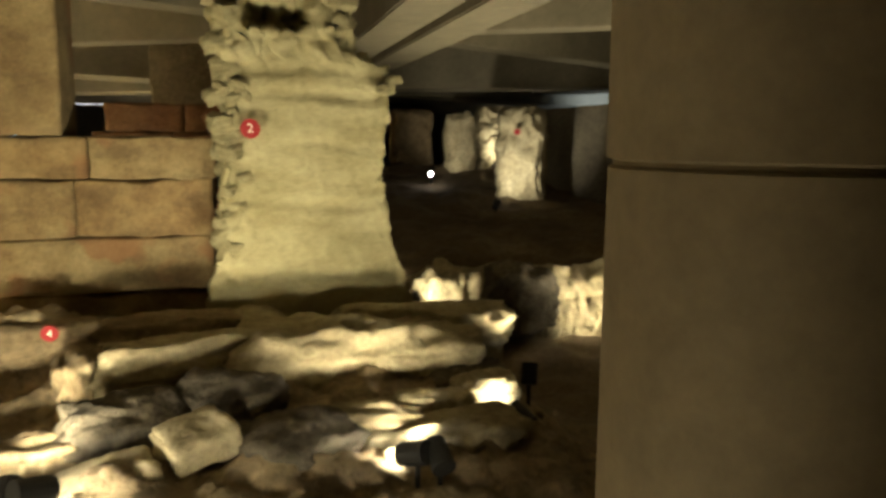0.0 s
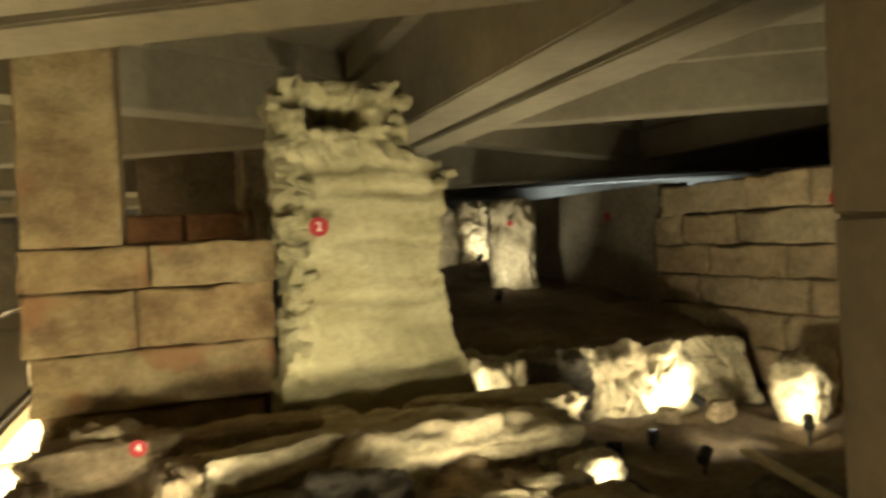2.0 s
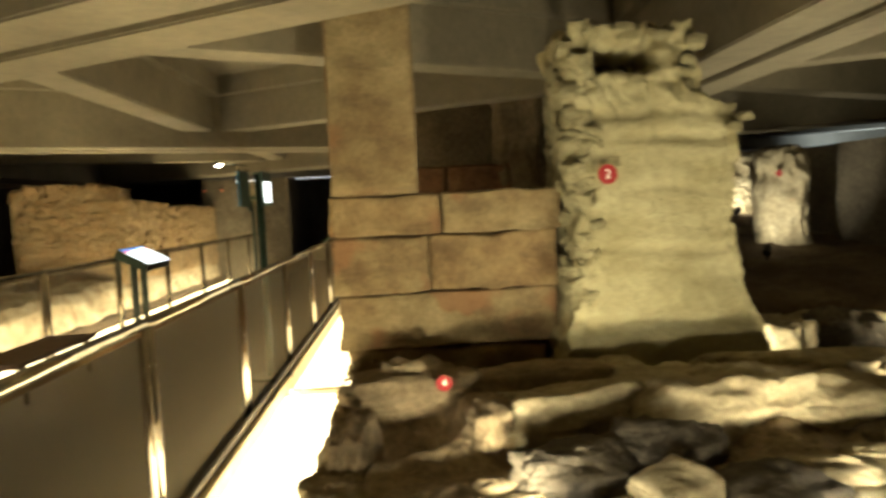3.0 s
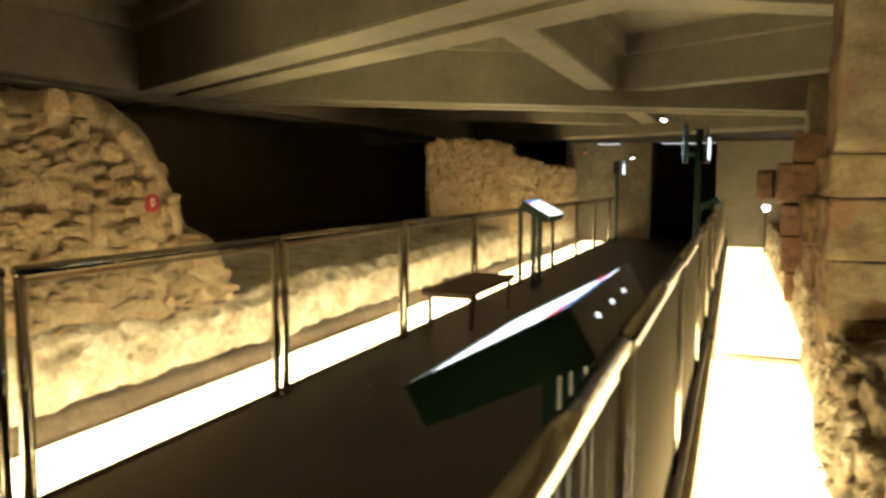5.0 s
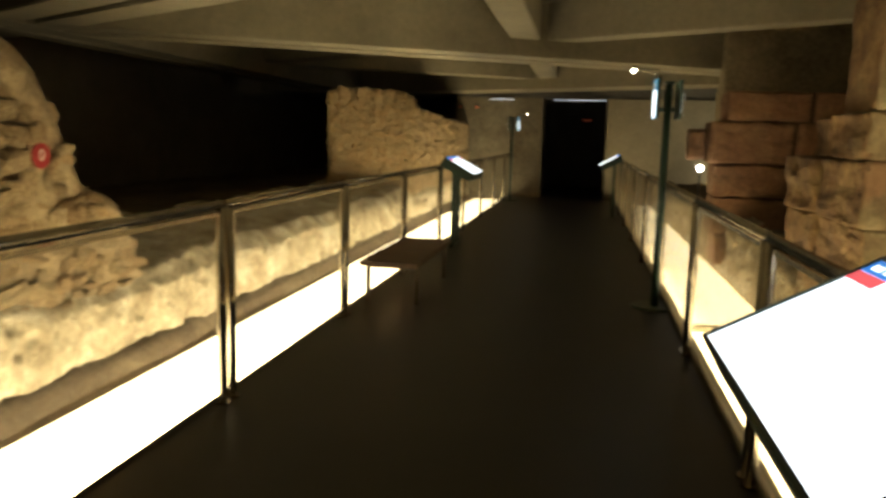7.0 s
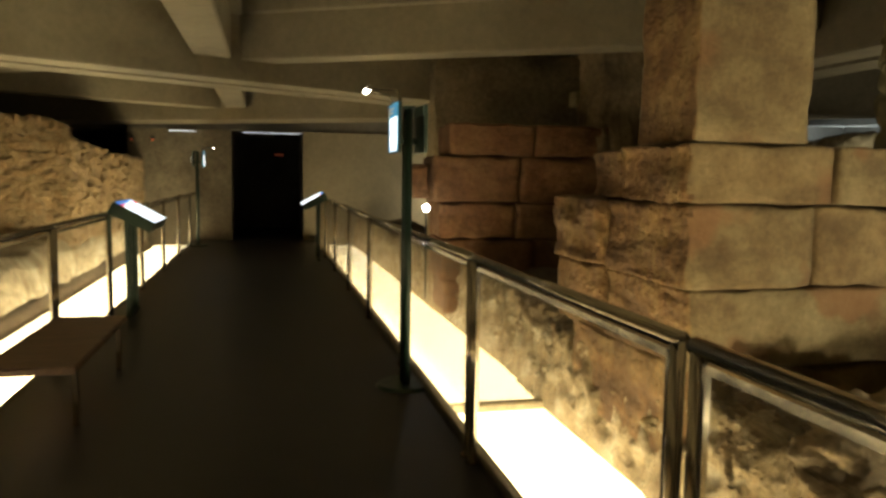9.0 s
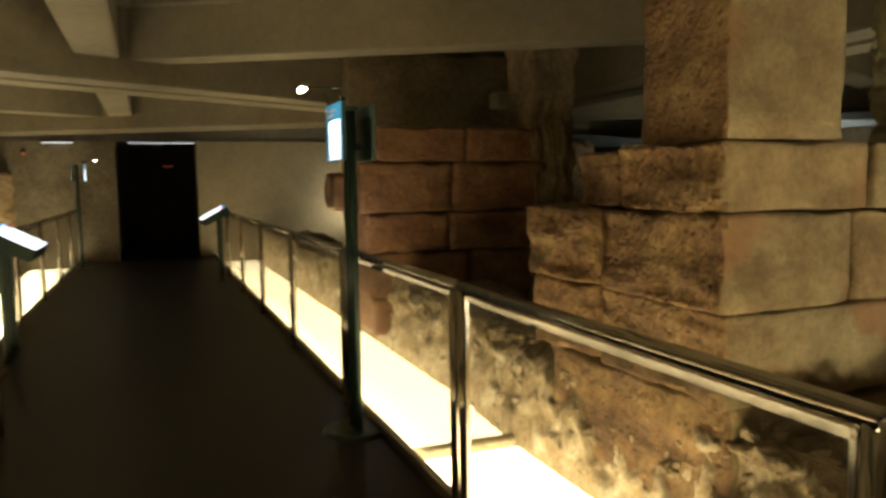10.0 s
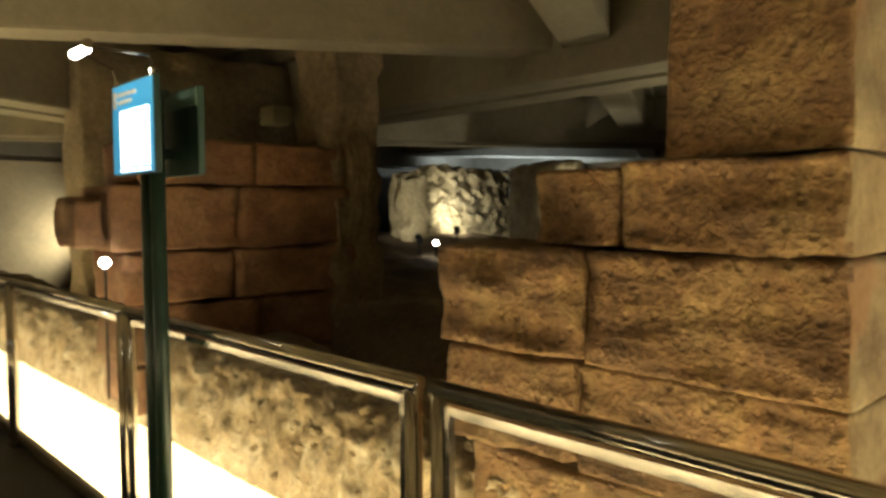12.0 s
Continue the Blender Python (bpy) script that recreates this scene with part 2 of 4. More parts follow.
def rough_block_bm(sx, sy, sz, seed, cuts=6, amp=0.012, round_by=0.018, freq=3.0, erode=0.0):
    """A hewn block centred on its base: chipped edges, an uneven face; erode: weathering of its west side."""
    bm = bmesh.new()
    bmesh.ops.create_cube(bm, size=1.0)
    bmesh.ops.subdivide_edges(bm, edges=bm.edges[:], cuts=cuts, use_grid_fill=True)
    off = Vector((seed * 7.31, seed * 3.17, seed * 5.77))
    half = Vector((sx / 2, sy / 2, sz / 2))
    for v in bm.verts:
        p = Vector((v.co.x * sx, v.co.y * sy, v.co.z * sz))
        q = Vector([max(-h + round_by, min(h - round_by, c)) for c, h in zip(p, half)])
        d = p - q
        corner = d.length > round_by * 1.2
        if d.length > 1e-6:
            p = q + d.normalized() * round_by
        n = noise.noise_vector(p * freq + off) + 0.5 * noise.noise_vector(p * freq * 2.7 + off) + 0.25 * noise.noise_vector(p * freq * 7 + off)
        p = p + n * amp
        if d.length > 1e-6:
            chip = max(0.0, noise.noise(q * freq * 1.7 - off) - 0.1) * (1.0 if corner else 0.25)
            p -= d.normalized() * chip * amp * 6
        if erode and v.co.x < -0.49:
            layered = noise.noise(Vector((0, p.y * 2.2, p.z * 7.0)) + off) + 0.5 * noise.noise(Vector((0, p.y * 6, p.z * 16)) + off)
            p.x += erode * (0.35 + 0.8 * layered) * ease(sz / 2, sz / 2 - 0.06, abs(p.z))
        v.co = p + Vector((0, 0, sz / 2))
    return bm


def boulder_bm(sx, sy, sz, seed, level=3, amp=0.25, square=0.6, strata=0.0):
    """An irregular boulder, base at z = 0; strata: how far its layers stand out."""
    bm = bmesh.new()
    bmesh.ops.create_icosphere(bm, subdivisions=level, radius=1.0)
    off = Vector((seed * 9.1, seed * 4.3, seed * 2.9))
    for v in bm.verts:
        c = v.co.copy()
        k = max(abs(c.x), abs(c.y), abs(c.z))
        c = c.lerp(c / k, square)
        n = noise.noise(c * 0.9 + off) * amp + noise.noise(c * 2.6 + off) * amp * 0.5
        n -= abs(noise.noise(c * 5.0 + off)) * amp * 0.45
        n += noise.noise(c * 13.0 + off) * amp * 0.12 if level > 3 else 0
        if strata:
            n += strata * noise.noise(Vector((c.x * 0.8, c.y * 0.8, c.z * 5.5)) + off)
        c *= 1 + n
        v.co = Vector((c.x * sx / 2, c.y * sy / 2, (c.z * 0.5 + 0.5) * sz))
    return bm


def empty(name, place=(0, 0, 0), turn=0):
    ob = new(name)
    ob.matrix_world = pose(*place, 0, 0, turn)
    return ob


# ---- setting: floor, walkway, outer walls, ceiling ----
RAIL_R, RAIL_L = -1.16, -3.79
END_Y = 21.32


def bank_edge(y):
    return -0.44 + 0.10 * ease(5.8, 7.4, y) + 0.10 * ease(8.0, 9.6, y)


def ground_height(x, y):
    n = noise.fractal(Vector((x * 0.55, y * 0.55, 3.1)), 1.0, 2.0, 4)
    f = noise.fractal(Vector((x * 2.6, y * 2.6, 7.7)), 1.0, 2.0, 4)
    if x < -2.4:
        h = -0.30 + 0.30 * ease(-4.60, -4.86, x + 0.05 * f) + 0.42 * ease(-4.9, -6.5, x)
        return h + (0.05 * n + 0.03 * f) * ease(-4.6, -5.2, x)
    shelf = ease(bank_edge(y) + 0.12, bank_edge(y) + 0.42, x + 0.06 * f)
    low = -0.30
    tail = 1 - (1 - ease(1.3, 0.9, x)) * ease(7.2, 7.8, y)
    plateau = (0.26 + 0.2 * ease(4.7, 5.4, y) - 0.1 * ease(1.5, 3.0, x)) * shelf
    k = shelf * ease(3.5, 2.7, x + 0.3 * n) * ease(2.5, 3.9, y + 0.25 * n) * tail
    h = low + (plateau - low) * k
    edge_y = 8.05 + 0.35 * n + 0.25 * math.sin(x * 1.9)
    mound = ease(1.0, 1.6, x) * ease(18.5, 16.8, y) * ease(edge_y, edge_y + 0.35, y)
    h = h + (max(h, 0.40 + 0.10 * (y - 8.4) * ease(8.4, 9.2, y)) - h) * mound
    h = min(h, 1.1)
    rough = ease(-0.45, 0.1, x)
    hollow = ease(1.0, 0.5, math.hypot((x - 0.08) / 0.34, (y - 5.35) / 0.42))
    rim = ease(0.25, 0.05, abs(y - 5.85)) * ease(0.55, 0.3, abs(x - 0.05))
    return h + (0.10 * n + 0.07 * f) * rough - 0.42 * hollow + 0.16 * rim


def grid_sheet(name, x0, x1, y0, y1, step, height, material, step_y=None):
    nx, ny = int((x1 - x0) / step), int((y1 - y0) / (step_y or step))
    verts = [(x0 + (x1 - x0) * i / nx, y0 + (y1 - y0) * j / ny) for j in range(ny + 1) for i in range(nx + 1)]
    verts = [(x, y, height(x, y)) for x, y in verts]
    faces = [(j * (nx + 1) + i, j * (nx + 1) + i + 1, (j + 1) * (nx + 1) + i + 1, (j + 1) * (nx + 1) + i) for j in range(ny) for i in range(nx)]
    me = bpy.data.meshes.new(name)
    me.from_pydata(verts, [], faces)
    me.materials.append(material)
    for f in me.polygons:
        f.use_smooth = True
    return new(name, me)


tagged(grid_sheet("ground", -14, 14, -4, 30, 0.085, ground_height, EARTH), "dark uneven excavated earth below the walkway", "ground", kind="structure")
def ruin_height(x, y):
    p = Vector((x, y, 0.0))
    lumps = abs(noise.noise(p * 3.6)) * 0.09 + abs(noise.noise(p * 9.0)) * 0.05 + noise.noise(p * 24.0) * 0.014
    inside = ease(-0.36, -0.2, x) * ease(3.5, 3.1, x) * ease(2.6, 3.0, y) * ease(6.75, 6.45, y)
    return ground_height(x, y) - 0.02 + (0.035 + lumps) * inside


tagged(grid_sheet("ruin_ground", -0.4, 3.5, 2.55, 6.75, 0.028, ruin_height, EARTHY_ROCK), "pale lumpy excavated earth and rock", "ground", kind="structure")
tagged(part("walkway_floor", box_bm(RAIL_L - 0.06, RAIL_R + 0.06, 1.95, END_Y, -0.12, 0.0), FLOOR), "dark brown walkway floor covering, slightly shiny", "floor", kind="structure")
tagged(part("landing_floor", box_bm(RAIL_L - 0.06, 6.0, -3.0, 1.95, -0.12, -0.003), FLOOR), "dark brown landing floor covering", "floor", kind="structure")

for nm, dims, mt in (("wall_west", (-10.8, -10.5, -4, 30, -1.4, 3.6), WALL), ("wall_east", (14, 14.3, -4, 30, -1.4, 3.6), WALL),
                     ("wall_south", (-14, 14, -4.3, -4, -1.4, 3.6), WALL), ("wall_north", (-14, 14, 30, 30.3, -1.4, 3.6), DARK_WALL)):
    tagged(part(nm, box_bm(*dims), mt), "plain rendered wall closing the cellar", "wall", kind="structure")
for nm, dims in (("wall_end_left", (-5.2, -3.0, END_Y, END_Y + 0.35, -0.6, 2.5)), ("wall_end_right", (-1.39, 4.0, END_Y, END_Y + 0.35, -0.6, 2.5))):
    # left half takes the darker brown render, right half the grey one
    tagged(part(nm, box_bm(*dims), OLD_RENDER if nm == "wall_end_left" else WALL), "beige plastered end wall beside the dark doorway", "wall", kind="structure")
tagged(part("lintel_end", box_bm(-5.2, 4.0, END_Y + 0.05, END_Y + 0.35, 2.502, 3.5), DARK_WALL), "dark concrete lintel over the doorway", "wall", kind="structure")
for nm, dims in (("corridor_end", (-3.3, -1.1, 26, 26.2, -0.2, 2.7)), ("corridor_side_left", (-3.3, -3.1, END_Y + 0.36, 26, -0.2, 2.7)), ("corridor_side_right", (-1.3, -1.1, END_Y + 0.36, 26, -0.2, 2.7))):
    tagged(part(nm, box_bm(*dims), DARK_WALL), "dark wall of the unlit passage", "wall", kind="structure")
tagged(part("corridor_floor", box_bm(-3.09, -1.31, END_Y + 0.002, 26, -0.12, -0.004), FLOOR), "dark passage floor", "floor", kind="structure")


def oriented_box(name, a, b, thick, z0, z1, mat, label):
    a, b = Vector(a), Vector(b)
    L = (b - a).length
    ob = part(name, box_bm(0, L, 0, thick, z0, z1), mat)
    ob.matrix_world = pose(a.x, a.y, 0, 0, 0, math.degrees(math.atan2(b.y - a.y, b.x - a.x)))
    return tagged(ob, label, "wall", kind="structure")


oriented_box("wall_ruin_east", (6.72, 9.9), (6.52, 13.9), -0.5, -0.6, 2.2, OLD_RENDER, "stained brown cellar wall behind the ruins")

SLAB_Z, LEDGE_Z, TWIN_Z, RIB_Z = 3.56, 3.30, 2.57, 2.80
tagged(part("ceiling", box_bm(-14, 14, -4, 30, SLAB_Z, SLAB_Z + 0.25), CONCRETE), "concrete ceiling slab between triangular ribs", "ceiling", kind="structure")


def beam(name, px, py, az, width, z0, label, grooved=False, length=30.0):
    """A ceiling beam through (px, py) running at az degrees from north."""
    bm = bmesh.new()
    if grooved:
        w = width / 2 - 0.06
        for s in (-1, 1):
            c = s * (0.06 + w / 2)
            box_bm(c - w / 2, c + w / 2, -length / 2, length / 2, z0, SLAB_Z + 0.02, 0.015, bm)
        box_bm(-0.07, 0.07, -length / 2, length / 2, z0 + 0.16, SLAB_Z + 0.02, 0, bm)
    else:
        box_bm(-width / 2, width / 2, -length / 2, length / 2, z0, SLAB_Z + 0.02, 0.015, bm)
    # a step where the rib meets the coffer
    box_bm(-width / 2 - 0.13, width / 2 + 0.13, -length / 2, length / 2, LEDGE_Z + (z0 - int(z0 * 100) / 100), SLAB_Z + 0.02, 0.012, bm)
    ob = part(name, bm, CONCRETE)
    ob.matrix_world = pose(px, py, 0, 0, 0, -az)
    return tagged(ob, label, "beam", kind="structure")


for k in range(-2, 4):
    twin = k % 2 == 0
    beam("ceiling_beam" if twin else "ceiling_rib", 2.9 - 5.695 * k, 12, 0, 0.95 if twin else 0.4, TWIN_Z + 0.002 if twin else RIB_Z + 0.002,
         "grooved double concrete ceiling beam" if twin else "narrow concrete ceiling rib", twin, 40)
for k in range(-3, 4):
    twin = k % 2 != 0
    for sgn in (1, -1):
        z = (TWIN_Z if twin else RIB_Z) + (0.005 if sgn > 0 else 0.008)
        beam("ceiling_beam" if twin else "ceiling_rib", 2.9, 9.66 + 6.575 * k, 60 * sgn, 0.98 if twin else 0.4, z,
             "grooved double concrete ceiling beam" if twin else "narrow concrete ceiling rib", twin, 60)


# ---- light troughs ----
def trough(name, x0, x1, y0, y1, z, label, cuts=(), glow=None):
    g = empty(name, ((x0 + x1) / 2, (y0 + y1) / 2, z))
    stops = [y0, *cuts, y1]
    for a, b in zip(stops, stops[1:]):
        p = part("trough_face", box_bm(x0, x1, a + 0.012, b - 0.012, z - 0.04, z, 0.004), glow or GLOW, None, "cream trough face glowing for the lamplight on it")
        p.parent = g
        p.matrix_parent_inverse = g.matrix_world.inverted()
    return tagged(g, label, "light strip")


trough("light_trough", -4.65, RAIL_L - 0.075, 1.0, END_Y - 0.1, -0.10, "long glowing cream light strip along the walkway edge", (6.0, 11.0, 16.0))
trough("light_trough", RAIL_R + 0.118, -0.34, 2.45, 8.28, -0.10, "glowing cream light strip beside the mesh railing")
trough("light_trough", RAIL_R + 0.118, -0.22, 8.42, END_Y - 0.1, -0.12, "long dimmer cream light strip beside the mesh railing", (13.5,), SOFT_GLOW)
# out of view; added so that its glow reaches the ruins and piers
trough("light_trough", -1.0, 2.05, 2.02, 2.38, -0.10, "unseen cream light strip added along the landing edge")
tagged(part("crossbar", box_bm(RAIL_R + 0.118, -0.3, 8.30, 8.40, -0.16, -0.06, 0.01), FASCIA), "cream crossbar between two light strips", "trim", kind="structure")
tagged(part("fascia", box_bm(RAIL_R + 0.065, RAIL_R + 0.11, 2.0, END_Y, -0.16, 0.02, 0.006), FASCIA), "cream edge board of the walkway", "trim", kind="structure")
tagged(part("kerb_right", box_bm(RAIL_R + 0.03, RAIL_R + 0.063, 2.0, END_Y, 0.001, 0.07, 0.006), DARK_STEEL), "dark steel kick plate of the walkway", "trim", kind="structure")
tagged(part("kerb_left", box_bm(RAIL_L - 0.072, RAIL_L - 0.062, 1.0, END_Y, -0.13, 0.012), DARK_STEEL), "dark steel edge strip of the walkway", "trim", kind="structure")


# ---- railings ----
def wire_mesh_bm(y0, y1, z0, z1, pitch=0.010, r=0.00045):
    """Upright and level wires crossing, each a slim prism."""
    bm = bmesh.new()

    def prism(a, b, across):
        rings = [[bm.verts.new(Vector(p) + o) for o in (Vector((r, 0, 0)), across * r - Vector((r * 0.5, 0, 0)), -across * r - Vector((r * 0.5, 0, 0)))] for p in (a, b)]
        for i in range(3):
            bm.faces.new((rings[0][i], rings[0][(i + 1) % 3], rings[1][(i + 1) % 3], rings[1][i]))
    for i in range(int((y1 - y0) / pitch) + 1):
        y = y0 + i * pitch
        prism((0.001, y, z0), (0.001, y, z1), Vector((0, 1, 0)))
    for i in range(int((z1 - z0) / pitch) + 1):
        z = z0 + i * pitch
        prism((-0.001, y0, z), (-0.001, y1, z), Vector((0, 0, 1)))
    bmesh.ops.recalc_face_normals(bm, faces=bm.faces[:])
    return bm


def railing_panel(length, x, y0, group):
    """One railing panel along y: tube posts, a top tube and a wire mesh screen in a slim frame."""
    g = empty("railing_panel", (x, y0, 0))
    L, e = length, 0.05
    for yy in (e, L - e):
        part("post", tube_bm((0, yy, 0), (0, yy, 1.075), 0.023, 14), STEEL, g, "polished steel post", True)
        part("post_foot", tube_bm((0, yy, 0), (0, yy, 0.012), 0.042, 16), STEEL, g, "round steel foot plate")
    bm = tube_bm((0, e - 0.02, 1.077), (0, L - e + 0.02, 1.077), 0.025, 14)
    part("top_rail", bm, STEEL, g, "polished steel tube", True)
    part("mesh_screen", wire_mesh_bm(e + 0.045, L - e - 0.045, 0.03, 1.02), MESH, g, "fine bronze-grey wire mesh")
    bm = box_bm(-0.009, 0.009, e + 0.03, L - e - 0.03, 1.022, 1.045)
    box_bm(-0.009, 0.009, e + 0.028, e + 0.044, 0.03, 1.045, 0, bm)
    box_bm(-0.009, 0.009, L - e - 0.044, L - e - 0.028, 0.03, 1.045, 0, bm)
    part("screen_frame", bm, STEEL, g, "slim steel frame")
    return tagged(g, "polished steel railing panel with fine wire mesh infill", "railing", group)


panel_r = railing_panel(2.05, RAIL_R, 3.10, "walkway railings")
for i in range(1, 8):
    copy_thing(panel_r, pose(RAIL_R, 3.10 + 2.05 * i, 0))
railing_panel(1.42, RAIL_R, 1.66, "walkway railings")
for i in range(-1, 9):
    copy_thing(panel_r, pose(RAIL_L, 3.49 + 2.05 * i, 0))


# ---- stones ----
def block(x0, x1, y0, y1, z0, z1, mat, parent, seed, amp=0.012, cuts=8, label="", turn=0.0, name="block", erode=0.0):
    amp *= 0.75
    ob = part(name, rough_block_bm(x1 - x0, y1 - y0, z1 - z0, seed, cuts, amp, 0.012, erode=erode), mat, parent, label, True)
    ob.matrix_local = pose((x0 + x1) / 2, (y0 + y1) / 2, z0, 0, 0, turn)
    if erode:
        # faces towards the walkway take the redder sandstone
        ob.data.materials.append(RED_SANDSTONE)
        for f in ob.data.polygons:
            if f.normal.x < -0.3:
                f.material_index = 1
    return ob


pier = tagged(empty("stone_pier"), "tall pier of large weathered brown sandstone blocks", "pier")
block(-0.357, 0.24, 6.49, 7.02, 1.668, 3.55, SANDSTONE, pier, 1, 0.010, 22, "tall upright sandstone block", erode=0.02)
block(-0.375, 0.378, 6.49, 7.17, 1.388, 1.664, SANDSTONE, pier, 2, 0.012, 18, erode=0.028)
block(0.388, 1.19, 6.455, 7.1, 1.386, 1.662, SANDSTONE, pier, 3, 0.022, 24)
block(-0.37, 0.1, 7.178, 7.52, 1.398, 1.655, RED_SANDSTONE, pier, 13, 0.014, 16, erode=0.028)
block(-0.38, 0.288, 6.485, 7.3, 0.999, 1.384, SANDSTONE, pier, 4, 0.011, 18, erode=0.026)
block(0.293, 1.16, 6.475, 7.2, 1.001, 1.381, SANDSTONE, pier, 5, 0.02, 24)
block(-0.43, 0.3, 7.305, 7.96, 1.018, 1.392, RED_SANDSTONE, pier, 14, 0.016, 18, erode=0.035)
block(-0.35, 1.15, 6.49, 7.35, 0.62, 0.995, SANDSTONE, pier, 6, 0.012, 20, erode=0.028)
block(-0.39, 0.5, 7.355, 7.95, 0.64, 1.012, RED_SANDSTONE, pier, 15, 0.018, 18, erode=0.026)
block(-0.31, 1.1, 6.51, 7.9, 0.1, 0.618, SANDSTONE, pier, 7, 0.02, 16, erode=0.03)

# second pier, further along
pier_b = tagged(empty("stone_pier", (-0.42, 11.45, 0), -4), "low pier of dark reddish sandstone blocks", "pier")
seed = 40
for z0, z1, xs in ((1.74, 2.09, (0.14, 1.1, 1.95)), (1.235, 1.73, (-0.04, 0.95, 2.0)), (0.83, 1.225, (0.04, 0.9, 2.05)), (0.37, 0.82, (0.05, 1.1, 2.1)), (0.0, 0.36, (0.1, 1.0, 2.15))):
    for p0, p1 in zip(xs, xs[1:]):
        seed += 1
        block(p0 + 0.005, p1 - 0.005, 0, 0.9, z0, z1, DARK_SANDSTONE, pier_b, seed, 0.022, 14)
block(-0.26, -0.05, 0.1, 0.8, 1.27, 1.64, DARK_SANDSTONE, pier_b, 58, 0.03, 10)
back = part("recess_wall", rough_block_bm(2.5, 0.6, 3.1, 61, 20, 0.04, 0.05, 1.8), WEATHERED, None, "", True)
back.location = (1.3, 14.0, 0.15)
tagged(back, "dark brown masonry behind the low pier", "wall")
eroded = part("eroded_pillar", rough_block_bm(0.60, 0.6, 3.1, 62, 30, 0.06, 0.10, 4.0), WEATHERED, None, "", True)
eroded.location = (1.65, 11.6, 0.25)
tagged(eroded, "eroded brown masonry pillar with rounded edges", "pillar")
cap = part("white_bracket", box_bm(-0.12, 0.12, -0.2, 0.12, 0, 0.21, 0.012), PLASTERED)
cap.location = (2.13, 13.60, 2.52)
tagged(cap, "pale plaster bracket stuck to dark masonry", "bracket")

# mortared masonry pier with red number disc
def mortared_pier_bm():
    bm = bmesh.new()
    bmesh.ops.create_cube(bm, size=1.0)
    bmesh.ops.subdivide_edges(bm, edges=bm.edges[:], cuts=80, use_grid_fill=True)
    right = ((0.0, 2.56), (0.3, 2.47), (0.75, 2.36), (1.2, 2.29), (1.65, 2.33), (1.88, 2.28), (1.97, 2.12), (2.2, 2.04), (2.6, 2.02))
    for v in bm.verts:
        z = (v.co.z + 0.5) * 2.42
        for (za, xa), (zb, xb) in zip(right, right[1:]):
            if za <= z <= zb:
                xr = xa + (xb - xa) * (z - za) / (zb - za)
        u = v.co.x + 0.5
        xl = 1.24 - 0.12 * ease(0.9, 0.2, z)
        x = xl + u * (xr - xl)
        front = 6.16 - 0.10 * ease(1.0, 0.2, z) + 0.10 * u
        y = front + (v.co.y + 0.5) * (7.2 - front)
        p = Vector((x, y, z + 0.25))
        ragged = max(ease(0.22, 0.02, u + 0.06 * noise.noise(p * 5)), ease(0.9, 1.0, u) * 0.8, ease(1.75, 2.1, z))
        d = noise.noise_vector(p * 2.1) * 0.03 + noise.noise_vector(p * 6.3) * (0.012 + 0.028 * ragged) + noise.noise_vector(p * 17.0) * (0.008 + 0.04 * ragged)
        if v.co.y < -0.49:
            for crack, depth in ((1.95, 0.10), (1.22, 0.06), (2.28, 0.09), (1.62, 0.03), (1.02, 0.03), (2.1, 0.05)):
                wob = crack + 0.03 * noise.noise(Vector((x * 2.5, crack, 0)))
                d.y += depth * ease(0.04, 0.0, abs(p.z - wob)) * max(0.0, noise.noise(Vector((x * 1.8, crack * 5, 3))) + 0.45)
            hollow = ease(0.11, 0.06, abs(p.z - 2.47 + 0.05 * (x - 1.6))) * ease(0.25, 0.15, abs(x - 1.6))
            d.y += 0.36 * hollow + 0.13 * ragged * max(0.0, noise.noise(p * 8.5) - 0.02) * ease(1.0, 1.5, p.z)
        v.co = p + d
    return bm


mpier = part("mortared_pier", mortared_pier_bm(), PLASTERED, None, "", True)
tagged(mpier, "pale lime-mortared rubble pier, broken along its edges", "pier")
STONES = []
for i in range(12):
    bm = bmesh.new()
    bmesh.ops.create_cube(bm, size=1.0)
    bmesh.ops.subdivide_edges(bm, edges=bm.edges[:], cuts=2, use_grid_fill=True)
    for v in bm.verts:
        c = v.co.copy()
        n_edge = sum(abs(k) > 0.45 for k in c)
        c *= (1.0, 1.0, 0.94, 0.80)[n_edge]
        v.co = c + 0.16 * noise.noise_vector(c * 2.3 + Vector((i * 5.1, i * 2.2, i * 7.9))) + Vector([random.uniform(-0.05, 0.05) for _ in range(3)]) + Vector((0, 0, 0.5))
    me = bpy.data.meshes.new("stone")
    bm.to_mesh(me)
    bm.free()
    STONES.append(me)


def stone_object(mat_meshes, parent, m, name="stone"):
    ob = new(name, random.choice(mat_meshes))
    ob.parent = parent
    ob.matrix_local = m
    return ob


def coloured(mat):
    out = []
    for me in STONES:
        c = me.copy()
        c.materials.append(mat)
        out.append(c)
    return out


